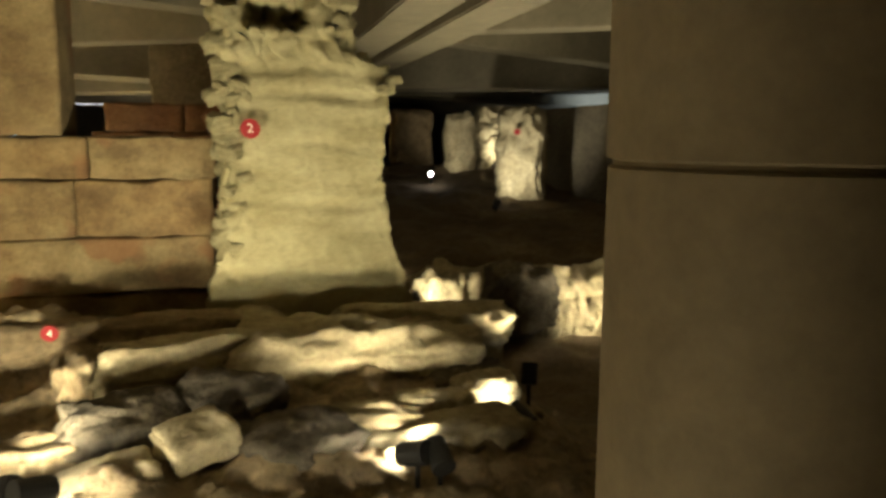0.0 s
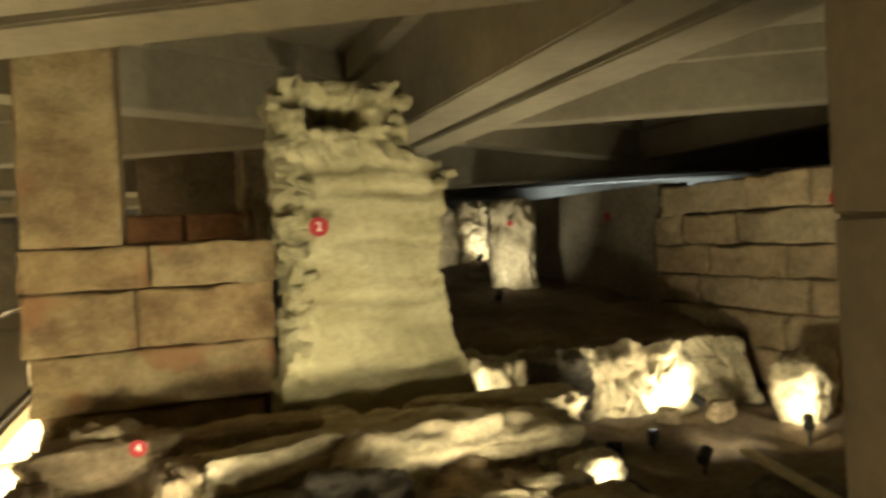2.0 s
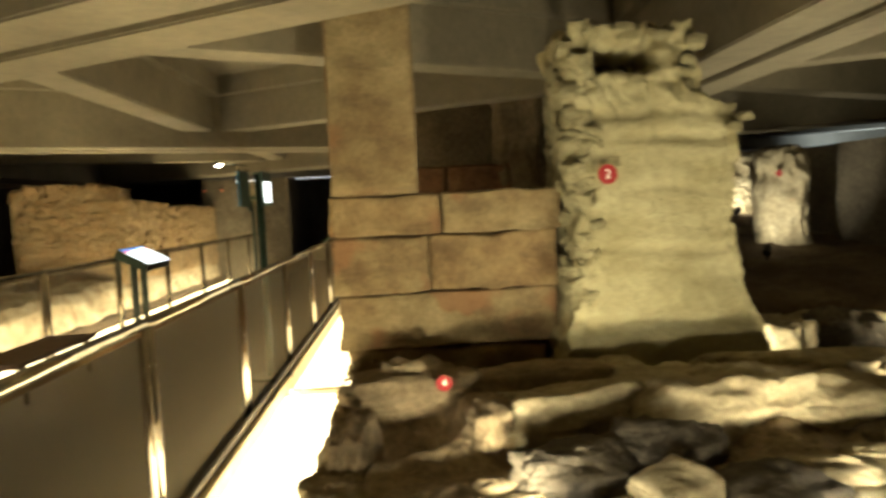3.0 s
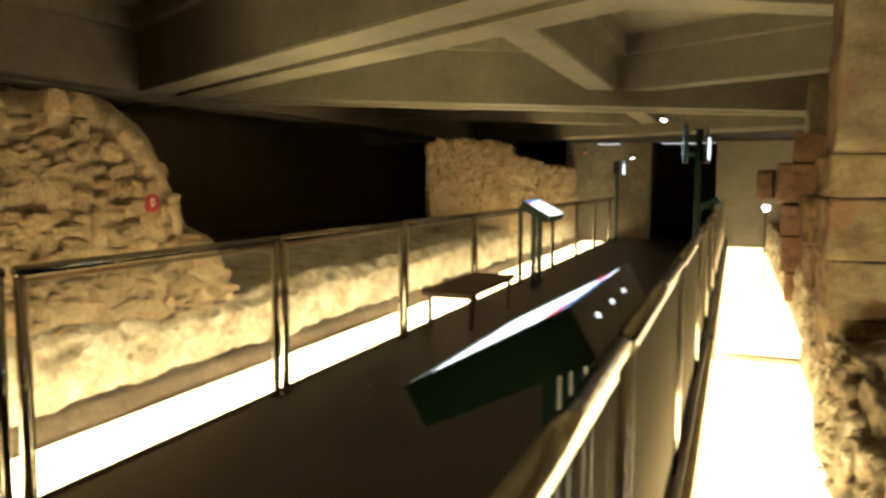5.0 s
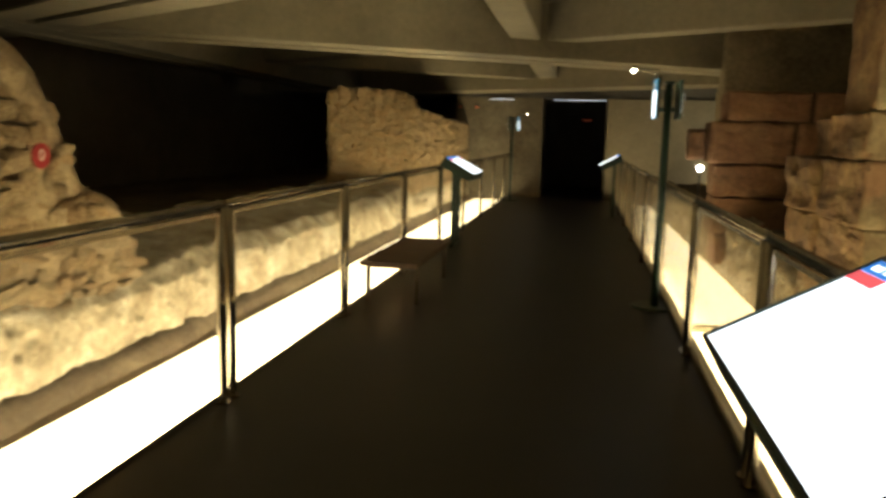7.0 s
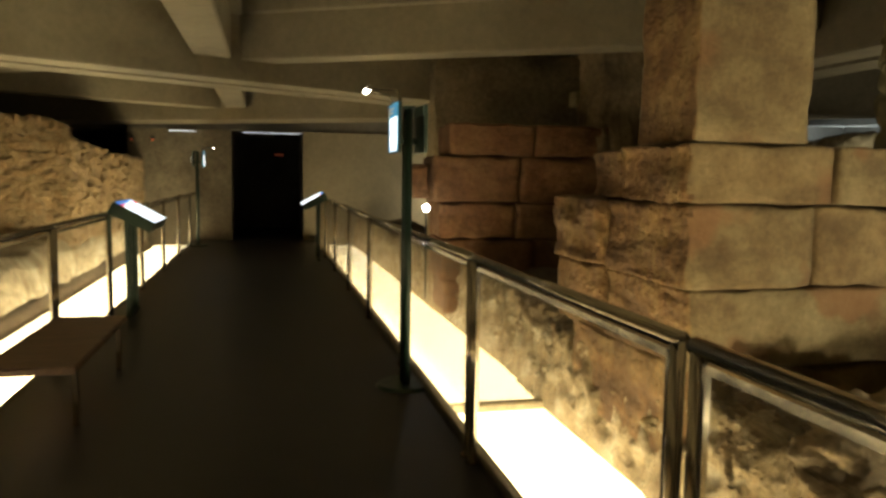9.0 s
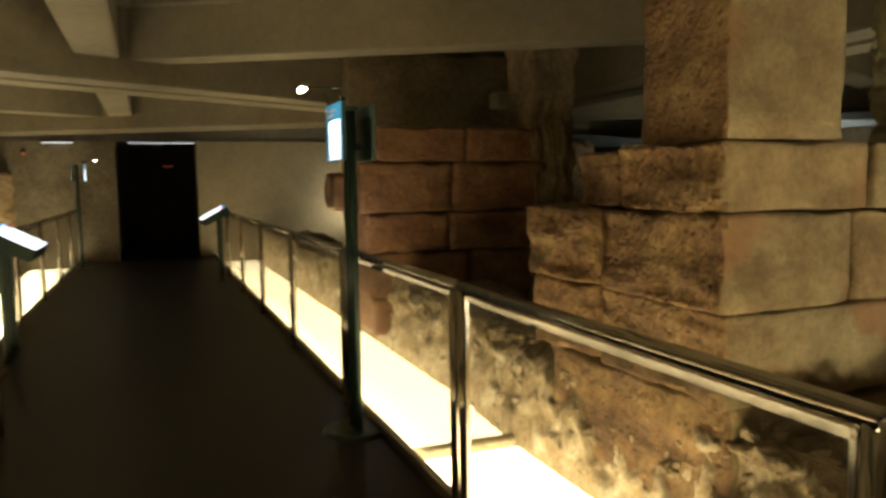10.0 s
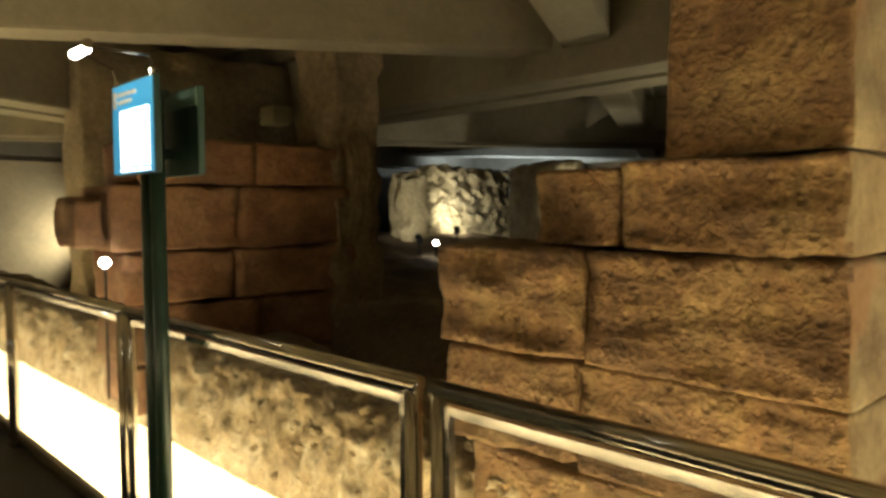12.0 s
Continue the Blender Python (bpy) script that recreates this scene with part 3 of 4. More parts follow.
ST_RUBBLE, ST_MORTAR = coloured(RUBBLE), coloured(PLASTERED)
random.seed(5)
for k in range(70):
    z = random.uniform(0.75, 2.6)
    s = random.uniform(0.05, 0.13)
    u = random.random() ** 2 * 0.17
    stone_object(ST_MORTAR, mpier, pose(1.22 + u, 6.21 + random.uniform(-0.03, 0.03) + 0.3 * (random.random() < 0.25), z, random.uniform(-30, 30), random.uniform(-30, 30), random.uniform(0, 90)) @ Matrix.Diagonal((s * random.uniform(0.9, 1.6), s, s * random.uniform(0.6, 1.0), 1)))
for k in range(60):
    s = random.uniform(0.04, 0.085)
    x = random.uniform(1.24, 2.08)
    stone_object(ST_MORTAR, mpier, pose(x, random.uniform(6.18, 6.7), 2.60 + 0.03 * math.sin(x * 9) + random.uniform(-0.02, 0.03), random.uniform(-20, 20), 0, random.uniform(0, 90)) @ Matrix.Diagonal((s * random.uniform(0.9, 1.6), s, s * 0.8, 1)))
for k in range(34):
    s = random.uniform(0.05, 0.12)
    z = random.uniform(1.9, 2.6)
    stone_object(ST_MORTAR, mpier, pose(2.06 + 0.28 * ease(2.25, 2.1, z) + random.uniform(-0.06, 0.03), 6.25 + random.uniform(-0.02, 0.4), z, random.uniform(-20, 20), random.uniform(-20, 20), random.uniform(0, 90)) @ Matrix.Diagonal((s * 1.3, s, s * 0.8, 1)))


def number_disc(place, rot, digit, radius, label):
    g = new("number_disc")
    g.matrix_world = place_m(place, rot)
    part("disc", tube_bm((0, 0, 0), (0, 0, 0.008), radius, 32), RED, g, "red enamel disc")
    if digit:
        cu = bpy.data.curves.new("digit", "FONT")
        cu.body, cu.size, cu.align_x, cu.align_y, cu.extrude = digit, radius * 1.3, "CENTER", "CENTER", 0.001
        cu.materials.append(WHITE)
        t = new("digit", cu)
        t.parent = g
        t.location = (0, 0, 0.0095)
    return tagged(g, label, "sign")


def place_m(place, rot):
    return pose(*place, *rot)


number_disc((1.41, 6.055, 1.72), (90, 0, 0), "2", 0.062, "round red number disc reading 2 on pale pier")
number_disc((0.31, 5.52, 0.60), (97, 0, 0), "4", 0.046, "round red number disc reading 4 among the stones")
number_disc((-4.872, 5.54, 1.30), (90, 0, 90), "0", 0.07, "round red number disc on the rubble wall")
number_disc((6.555, 6.85, 1.80), (90, 0, -90), "", 0.075, "round red number disc on block wall")
number_disc((6.655, 11.09, 1.80), (90, 0, -93), "", 0.075, "small dark red number disc on grey wall")
number_disc((5.33, 11.70, 1.78), (90, 0, -24), "", 0.045, "small red number disc on pale pillar")


# concrete column with a casting joint
def column_bm(r, z0, zj, z1):
    bm = bmesh.new()
    rings = []
    for z, rr in ((z0, r), (zj - 0.012, r), (zj - 0.006, r - 0.012), (zj + 0.006, r - 0.012), (zj + 0.012, r + 0.004), (z1, r + 0.004)):
        rings.append([bm.verts.new((rr * math.cos(a), rr * math.sin(a), z)) for a in np.linspace(0, 2 * math.pi, 129)[:-1]])
    for a, b in zip(rings, rings[1:]):
        for i in range(128):
            bm.faces.new((a[i], a[(i + 1) % 128], b[(i + 1) % 128], b[i]))
    return bm


column = part("concrete_column", column_bm(0.45, -0.4, 1.61, 3.58), COLUMN)
column.location = (2.613, 2.601, 0)
tagged(column, "round brown concrete column with a horizontal casting joint", "column")


# ---- rubble walls along the walkway ----
def wall_core(name, line, top, base, thick, mat, step=0.12, amp=0.04, backs=None):
    """A broken wall along a line of (x, y), its face to the right of the way walked; top(s) gives its height."""
    pts, s_at = [], [0.0]
    for a, b in zip(line, line[1:]):
        s_at.append(s_at[-1] + (Vector(b) - Vector(a)).length)
    total = s_at[-1]
    n = int(total / step)
    bm = bmesh.new()
    rows = 14
    cols = []
    for i in range(n + 1):
        s = total * i / n
        for k in range(len(line) - 1):
            if s_at[k] <= s <= s_at[k + 1] + 1e-6:
                u = (s - s_at[k]) / (s_at[k + 1] - s_at[k])
                p = Vector(line[k]).lerp(Vector(line[k + 1]), u)
                d = (Vector(line[k + 1]) - Vector(line[k])).normalized()
                nrm = Vector((-d.y, d.x)) if backs is None else Vector(backs[k])
        t = top(s)
        ring = []
        for side, rng in ((0, range(rows + 1)), (thick, range(rows, -1, -1))):
            for r in rng:
                z = base + (t - base) * r / rows
                q = Vector((p.x + nrm.x * side, p.y + nrm.y * side, z))
                q += noise.noise_vector(q * 3.0) * amp + noise.noise_vector(q * 9.0) * amp * 0.4
                ring.append(bm.verts.new(q))
        cols.append(ring)
    for a, b in zip(cols, cols[1:]):
        for i in range(len(a) - 1):
            bm.faces.new((a[i], b[i], b[i + 1], a[i + 1]))
    bm.faces.new(cols[0][::-1])
    bm.faces.new(cols[-1])
    bmesh.ops.recalc_face_normals(bm, faces=bm.faces[:])
    return part(name, bm, mat, None, "", True), total


def stone_courses(wall, line, top, z0, meshes, seed, long=(0.08, 0.24), high=(0.07, 0.15), skip=0.08, joined=False, depth=0.06):
    random.seed(seed)
    made = []
    for a, b, s0 in line:
        a, b = Vector(a), Vector(b)
        L = (b - a).length
        d = (b - a).normalized()
        ang = math.degrees(math.atan2(d.y, d.x))
        z = z0
        while z < 2.4:
            h = random.uniform(*high)
            s = random.uniform(-0.1, 0.05)
            while s < L:
                w = random.uniform(*long) * random.choice((0.7, 1.0, 1.15))
                mid = s + w / 2
                wave = 0.05 * math.sin(mid * 1.1 + z * 2)
                parts = ((0.0, 1.0),) if random.random() > 0.28 else ((0.0, 0.5), (0.5, 0.5))
                for lift, share in parts:
                    zz = z + h * lift + wave + random.uniform(-0.03, 0.03)
                    if 0 < mid < L and zz + h * share * 0.75 < top(s0 + mid) and random.random() > skip:
                        p = a + d * (mid + random.uniform(-0.01, 0.01))
                        m = pose(p.x, p.y, zz, random.uniform(-8, 8), random.uniform(-16, 16), ang + random.uniform(-9, 9))
                        made.append(m @ Matrix.Diagonal((w * random.uniform(0.9, 1.04), depth * random.uniform(0.8, 1.5), h * share * random.uniform(0.92, 1.08), 1)))
                s += w
            z += h
    random.seed(seed + 1)
    if not joined:
        for m in made:
            stone_object(meshes, wall, m)
    else:
        bm = bmesh.new()
        for m in made:
            me = random.choice(meshes)
            k = len(bm.verts)
            bm.from_mesh(me)
            bm.verts.ensure_lookup_table()
            for v in bm.verts[k:]:
                v.co = m @ v.co
        ob = part("stones", bm, meshes[0].materials[0], wall)
        ob["kind"] = "stuff"
    return len(made)


def steps(profile):
    def top(s):
        for (a, za), (b, zb) in zip(profile, profile[1:]):
            if a <= s <= b:
                return za + (zb - za) * (s - a) / (b - a)
        return profile[-1][1] if s > profile[-1][0] else profile[0][1]
    return top


# first wall: face on x = -4.9, from y = -1 to 7.6
W1 = [(-4.95, -1.0), (-4.95, 8.0)]
top1 = steps([(0, 1.9), (5.1, 1.95), (5.9, 2.05), (6.25, 2.0), (6.6, 1.78), (6.8, 1.48), (6.92, 1.12), (7.3, 1.0), (7.47, 0.66), (7.62, 0.38), (8.2, 0.2), (9.0, 0.05)])
wall1, _ = wall_core("rubble_wall", W1, top1, -0.25, 0.7, MORTAR)
tagged(wall1, "roughly coursed rubble stone wall with a broken end", "wall")
stone_courses(wall1, [((-4.965, 2.2), (-4.965, 8.0), 3.2)], top1, 0.44, ST_RUBBLE, 21)
stone_courses(wall1, [((-4.965, -1.0), (-4.965, 2.2), 0.0)], top1, 0.30, ST_RUBBLE, 22, joined=True)

# second wall: broken end face and a long side, stepping down
W2 = [(-5.80, 13.0), (-4.95, 15.05), (-4.9, 22.3)]
top2 = steps([(0, 2.12), (0.5, 2.2), (1.9, 2.22), (2.25, 2.15), (2.4, 1.98), (4.6, 1.92), (4.7, 1.82), (6.5, 1.86), (7.4, 1.80), (8.6, 1.86), (9.6, 1.8)])
wall2, _ = wall_core("rubble_wall", W2, top2, -0.25, 0.8, MORTAR, backs=((-0.12, 0.99), (-1.0, 0.1)))
tagged(wall2, "rubble stone wall with ragged broken top", "wall")
stone_courses(wall2, [((-5.78, 13.02), (-4.95, 15.07), 0.0)], top2, 0.1, ST_RUBBLE, 31)
stone_courses(wall2, [((-4.96, 15.05), (-4.91, 21.3), 2.24)], top2, 0.1, ST_RUBBLE, 32, joined=True, long=(0.16, 0.42))

# rendered foot of the walls along the light strip
def foot_height(y):
    return 0.52 + 0.12 * noise.noise(Vector((0, y * 0.8, 1.7)))


def foot_bm():
    bm = bmesh.new()
    cols = []
    for i in range(810):
        yy = 1.0 + i * 0.025
        ring = []
        for k in range(37):
            u = k / 20
            x = -4.83 - 0.08 * min(u, 1) - 0.30 * max(0.0, u - 0.7) - 1.3 * max(0.0, u - 1.0)
            z = 0.03 + 0.05 * noise.noise(Vector((2.0, yy * 1.7, 0))) * max(0, 1 - u) + min(u, 1.0) * foot_height(yy) + 0.14 * max(0.0, u - 1.0)
            q = Vector((x, yy, z))
            q.x -= 0.12 * max(0.0, noise.noise(q * 9.0) - 0.3) + 0.09 * max(0.0, noise.noise(q * 21.0) - 0.34)
            ring.append(bm.verts.new(q + noise.noise_vector(q * 4.0) * 0.03 + noise.noise_vector(q * 12.0) * 0.014 + noise.noise_vector(q * 30.0) * 0.008))
        cols.append(ring)
    for a, b in zip(cols, cols[1:]):
        for i in range(36):
            bm.faces.new((a[i], b[i], b[i + 1], a[i + 1]))
    return bm


tagged(part("wall_footing", foot_bm(), FOOTING, None, "", True), "pale rough mortar footing lit from the light strip", "footing", kind="structure")


# rock bank between the light strip and the ruins
def bank_bm():
    bm = bmesh.new()
    cols = []
    yy = 2.5
    while yy < 21.2:
        ring = []
        for k in range(30):
            u = k / 29
            top = 0.34 + 0.2 * ease(5.2, 6.6, yy) + 0.09 * noise.noise(Vector((0.3, yy * 0.9, 4.0)))
            x = bank_edge(yy) + 0.09 * min(u / 0.7, 1.0) + 0.9 * max(0.0, u - 0.7) ** 1.2 + 0.07 * noise.noise(Vector((9, yy * 0.7, 0))) * u
            z = -0.16 + (top + 0.16) * math.sin(min(1.0, u * 1.25) * math.pi / 2)
            q = Vector((x, yy, z))
            dd = noise.noise_vector(q * 2.6) * 0.06 + noise.noise_vector(q * 7.0) * 0.05 + noise.noise_vector(q * 17.0) * 0.03 + noise.noise_vector(q * 38.0) * 0.014
            dd += Vector((0.9, 0, -0.3)) * (0.09 * abs(noise.noise(q * 4.5)) + 0.16 * max(0.0, noise.noise(q * 12.0 + Vector((3, 1, 2))) - 0.18))
            ring.append(bm.verts.new(q + dd * min(1, u * 3 + 0.15)))
        cols.append(ring)
        yy += 0.02 if yy < 12 else 0.06
    for a, b in zip(cols, cols[1:]):
        for i in range(29):
            bm.faces.new((a[i], a[i + 1], b[i + 1], b[i]))
    return bm


random.seed(23)
bed = bmesh.new()
for k in range(520):
    yy = 2.6 + random.random() ** 1.3 * 11.5
    u = random.random()
    s = random.uniform(0.012, 0.05)
    x = bank_edge(yy) + 0.02 + 0.10 * min(u / 0.7, 1.0) + 0.9 * max(0.0, u - 0.7) ** 1.2
    z = -0.14 + (0.48 + 0.2 * ease(5.2, 6.6, yy)) * math.sin(min(1.0, u * 1.25) * math.pi / 2)
    c = len(bed.verts)
    bed.from_mesh(random.choice(STONES))
    bed.verts.ensure_lookup_table()
    m = pose(x, yy, z - s / 2, random.uniform(-25, 25), random.uniform(-25, 25), random.uniform(0, 90)) @ Matrix.Diagonal((s, s * 1.4, s * 0.8, 1))
    for v in bed.verts[c:]:
        v.co = m @ v.co
tagged(part("bank_stones", bed, BANK), "small pale stones bedded in the rock bank", "stones", kind="stuff")
tagged(part("rock_bank", bank_bm(), BANK, None, "", True), "crumbling pale rock bank beside the light strip", "rock", kind="structure")


# ---- ruins in front of the landing ----
def boulder(name, x, y, z, sx, sy, sz, mat, seed, label, category, turn=0, tilt=0, level=5, amp=0.2):
    ob = part(name, boulder_bm(sx, sy, sz, seed, level, amp * 1.3, 0.46, 0.06), mat, None, "", True)
    ob.matrix_world = pose(x, y, z, tilt, 0, turn)
    return tagged(ob, label, category)


boulder("flat_boulder", 1.79, 5.42, 0.02, 1.05, 1, 0.62, PALE_ROCK, 3, "large rounded pale boulder with a worn front", "boulder", 10, -6)
boulder("flat_boulder", 2.37, 5.3, 0.07, 0.7, 0.7, 0.46, PALE_ROCK, 33, "pale boulder beside a larger one", "boulder", -12, -6)
boulder("flat_boulder", 1, 5.3, 0.27, 1, 0.5, 0.36, PALE_ROCK, 4, "flat pale stone with a straight lit front", "boulder", 22, -4)
boulder("rock_lump", 0.94, 5.85, 0.24, 0.9, 0.5, 0.38, EARTHY_ROCK, 34, "earthy rubble behind the pale stones", "rock", 8)
boulder("rock_lump", -0.17, 5.15, 0.1, 0.26, 0.7, 0.45, EARTHY_ROCK, 5, "crumbling earthy rock lump beside the light strip", "rock")
boulder("rock_lump", 0.51, 5.2, 0.15, 0.24, 0.6, 0.44, EARTHY_ROCK, 6, "crumbling earthy rock lump with a hollow beside it", "rock")
boulder("rock_lump", 0.14, 5.78, 0.34, 0.85, 0.35, 0.28, EARTHY_ROCK, 7, "earthy ledge of rock over a hollow", "rock", 5)
boulder("rock_lump", 0.09, 4.35, -0.01, 0.8, 0.55, 0.42, EARTHY_ROCK, 8, "low earthy rock beside the light strip", "rock", 20)
boulder("dark_slab", 0.77, 4.58, 0.18, 0.58, 0.42, 0.34, DARK_ROCK, 9, "dark layered stone slab lying tilted", "stone", 18, 14)
boulder("dark_slab", 1.28, 4.72, 0.21, 0.5, 0.38, 0.36, DARK_ROCK, 10, "dark stone slab leaning on pale stone", "stone", -10, 10)
for x, y, z, sx, sz, tn, sd in ((1.13, 4.22, 0.37, 0.30, 0.15, 26, 71), (0.83, 4.10, 0.21, 0.36, 0.20, 16, 72)):
    ob = part("cut_stone", rough_block_bm(sx, 0.26, sz, sd, 14, 0.03, 0.03), PALE_ROCK, None, "", True)
    ob.matrix_world = pose(x, y, z, 12, -12, tn)
    tagged(ob, "smooth pale cut stone lit from below", "stone")
boulder("flat_boulder", 0.35, 4.45, 0.07, 0.75, 0.55, 0.36, EARTHY_ROCK, 45, "earthy stone in the excavated ground", "boulder", 14, -5)
boulder("flat_boulder", 1.77, 4.45, 0.08, 0.8, 0.5, 0.34, PALE_ROCK, 46, "pale worn stone in the excavated ground", "boulder", -8, -5)
boulder("flat_boulder", 0.42, 3.85, 0.02, 0.6, 0.4, 0.3, PALE_ROCK, 47, "pale broken stone beside the landing", "boulder", 30, 0)
boulder("rock_lump", 2.56, 5.05, 0.1, 0.5, 0.42, 0.32, DARK_ROCK, 12, "dark stone with a pale worn front", "rock", 0)
boulder("flat_boulder", 2.23, 4.62, 0.15, 0.42, 0.24, 0.28, PALE_ROCK, 13, "small flat pale stone before a lamp", "boulder", 5)
boulder("flat_boulder", 2.21, 4.3, 0.07, 0.9, 0.5, 0.32, PALE_ROCK, 14, "low pale rock in the excavated earth", "boulder", 12, -6)
boulder("rock_lump", 1.55, 4.25, 0.1, 0.6, 0.5, 0.36, DARK_ROCK, 15, "dark crumbling rock in the excavation", "rock", 30)
boulder("flat_boulder", 2.6, 4.86, 0.07, 0.4, 0.26, 0.36, PALE_ROCK, 51, "pale stone lit closely by an uplight", "boulder", 8)
boulder("rock_lump", 3.02, 7.16, -0.17, 0.59, 0.41, 0.77, PALE_ROCK, 52, "pale rock lit behind the mortared pier", "rock", 12)
boulder("rock_lump", 2.5, 6, 0.15, 1.2, 0.7, 0.42, PALE_ROCK, 16, "sloping pale rock below the mortared pier", "rock", -20, -6)
boulder("rock_lump", 0.37, 6.05, 0.2, 1, 0.5, 0.32, DARK_ROCK, 17, "dark rubble heap at the pier's foot", "rock", 0)
boulder("rock_lump", 1.36, 6, 0.24, 0.5, 0.4, 0.34, PALE_ROCK, 18, "pale rock at the foot of two piers", "rock", 10)
boulder("rock_lump", 3.89, 7.68, -0.17, 0.76, 0.41, 0.69, DARK_ROCK, 23, "dark rock in the pit", "rock", 5)
boulder("rock_lump", 4.87, 7.32, -0.26, 0.24, 0.2, 0.15, EARTHY_ROCK, 25, "small rock before a lit bank", "rock", 40)
boulder("rock_lump", 5.4, 7.24, -0.28, 0.3, 0.24, 0.2, EARTHY_ROCK, 26, "rock at the foot of the block wall", "rock", 10)
random.seed(11)
gravel = bmesh.new()
for k in range(170):
    x, yy = random.uniform(-0.3, 3.3), random.uniform(3.4, 6.4)
    s = random.uniform(0.03, 0.085)
    me = random.choice(STONES)
    c = len(gravel.verts)
    gravel.from_mesh(me)
    gravel.verts.ensure_lookup_table()
    m = pose(x, yy, ground_height(x, yy) - s * 0.2, 0, 0, random.uniform(0, 360)) @ Matrix.Diagonal((s, s * random.uniform(0.6, 1), s * random.uniform(0.4, 0.8), 1))
    for v in gravel.verts[c:]:
        v.co = m @ v.co
tagged(part("loose_stones", gravel, EARTHY_ROCK), "scattered small stones on the excavated earth", "stones", kind="stuff")


plank = part("white_plank", box_bm(-0.035, 0.035, -0.42, 0.42, 0, 0.03, 0.006), FASCIA)
plank.matrix_world = pose(3.52, 4.40, 0.25, 4, 0, -8)
tagged(plank, "narrow white plank lying in the excavation", "plank")
rest = boulder("rock_lump", 3.58, 4.42, -0.51, 0.5, 0.7, 0.74, DARK_ROCK, 44, "dark earthy rock under a white plank", "rock", 0)


# lit bank of pale rock behind the ruins
def pit_bank_bm():
    bm = bmesh.new()
    cols = []
    for i in range(190):
        x = 2.9 + i * 0.0178
        ring = []
        for k in range(30):
            u = k / 29
            yy = 7.85 - 0.2 * ease(4.7, 5.5, x) + 0.3 * u ** 2 + 0.26 * noise.noise(Vector((x * 1.3, 2, 0)))
            z = -0.36 + (0.76 + 0.12 * noise.noise(Vector((x * 2.0, 5, 1)))) * u
            q = Vector((x, yy, z))
            ring.append(bm.verts.new(q + noise.noise_vector(q * 3.4) * 0.08 + noise.noise_vector(q * 9.0) * 0.04 + noise.noise_vector(q * 24.0) * 0.018))
        cols.append(ring)
    for a, b in zip(cols, cols[1:]):
        for i in range(29):
            bm.faces.new((a[i], b[i], b[i + 1], a[i + 1]))
    return bm


tagged(part("pit_bank", pit_bank_bm(), PALE_ROCK, None, "", True), "pale pitted rock bank lit by floor lamps", "rock", kind="structure")

# block wall on the east side
wall_e = tagged(empty("block_wall", (6.62, 2.9, 0), 90), "brown weathered wall of large stone blocks", "wall")
random.seed(17)
sd = 200
for z0, z1 in ((-0.62, -0.2), (-0.19, 0.21), (0.22, 0.61), (0.62, 0.99), (1.0, 1.355), (1.365, 1.735), (1.745, 2.12)):
    s = random.uniform(-0.7, 0)
    while s < 7.0:
        w = random.uniform(0.9, 2.0)
        sd += 1
        e = min(s + w, 6.98)
        if e - s > 0.3:
            block(s + 0.003, e - 0.003, -0.7, random.uniform(-0.03, 0.05), z0, z1, WEATHERED, wall_e, sd, 0.035, 16)
        s += w

# pale pillars far back
for x, y, sx, sy, h, z, turn, sd in ((5.68, 12.4, 0.72, 1.4, 1.55, 0.62, -24, 81), (5.47, 15.15, 0.56, 0.55, 1.35, 0.82, 0, 82)):
    ob = part("pale_pillar", rough_block_bm(sx, sy, h, sd, 24, 0.065, 0.2, 3.4), PALE_ROCK, None, "", True)
    ob.matrix_world = pose(x, y, z, 0, 0, turn)
    tagged(ob, "pale rough stone pillar stump in the ruins", "pillar")


# ---- floor lamps in the ruins ----
# also builds added lamps that have no known source, noted where placed
def floor_lamp(place, target, watts, size=70, colour=(1.0, 0.88, 0.58), stand=None):
    """A small black uplight housing with a lit lens; the beam starts just before the lens."""
    p, t = Vector(place), Vector(target)
    if stand is None:
        p.z = max(p.z, ground_height(p.x, p.y) + 0.13)
        stand = 0.2
    g = new("floor_uplight")
    g.matrix_world = look(p, t)
    part("housing", tube_bm((0, 0, 0.10), (0, 0, 0.0), 0.05, 16), BLACK, g, "black lamp housing")
    hood = bmesh.new()
    bmesh.ops.create_cone(hood, cap_ends=False, segments=16, radius1=0.05, radius2=0.05, depth=0.035, matrix=Matrix.Translation((0, 0, -0.0175)))
    part("hood", hood, BLACK, g, "short black glare hood")
    part("lens", tube_bm((0, 0, -0.002), (0, 0, -0.006), 0.042, 16), LAMP, g, "lit lens")
    down = g.matrix_world.inverted() @ (g.matrix_world @ Vector((0, 0, 0.05)) - Vector((0, 0, stand)))
    part("stake", tube_bm((0, 0, 0.05), down, 0.012, 8), BLACK, g, "thin black stake")
    tagged(g, "small black uplight standing on the ground", "lamp", "floor uplights")
    spot_light(p + (t - p).normalized() * 0.03, t, watts, size, colour)


floor_lamp((0.64, 3.84, 0.45), (0.85, 4.02, 0.39), 9, 110, stand=0.2)
floor_lamp((0.52, 3.9, 0.43), (0.5, 6.48, 1.55), 210, 78, stand=0.3)
floor_lamp((1.97, 3.98, 0.38), (1.77, 4.22, 0.28), 9, 110, stand=0.2)
floor_lamp((2.08, 3.95, 0.40), (1.8, 6.2, 1.5), 175, 76, stand=0.3)
floor_lamp((2.68, 4.6, 0.27), (2.56, 4.82, 0.39), 14, 120, stand=0.2)
# extra uplight without a known source, added to brighten the ceiling beams
floor_lamp((4.4, 6.9, -0.2), (4.7, 7.3, 2.6), 170, 120, stand=0.14)
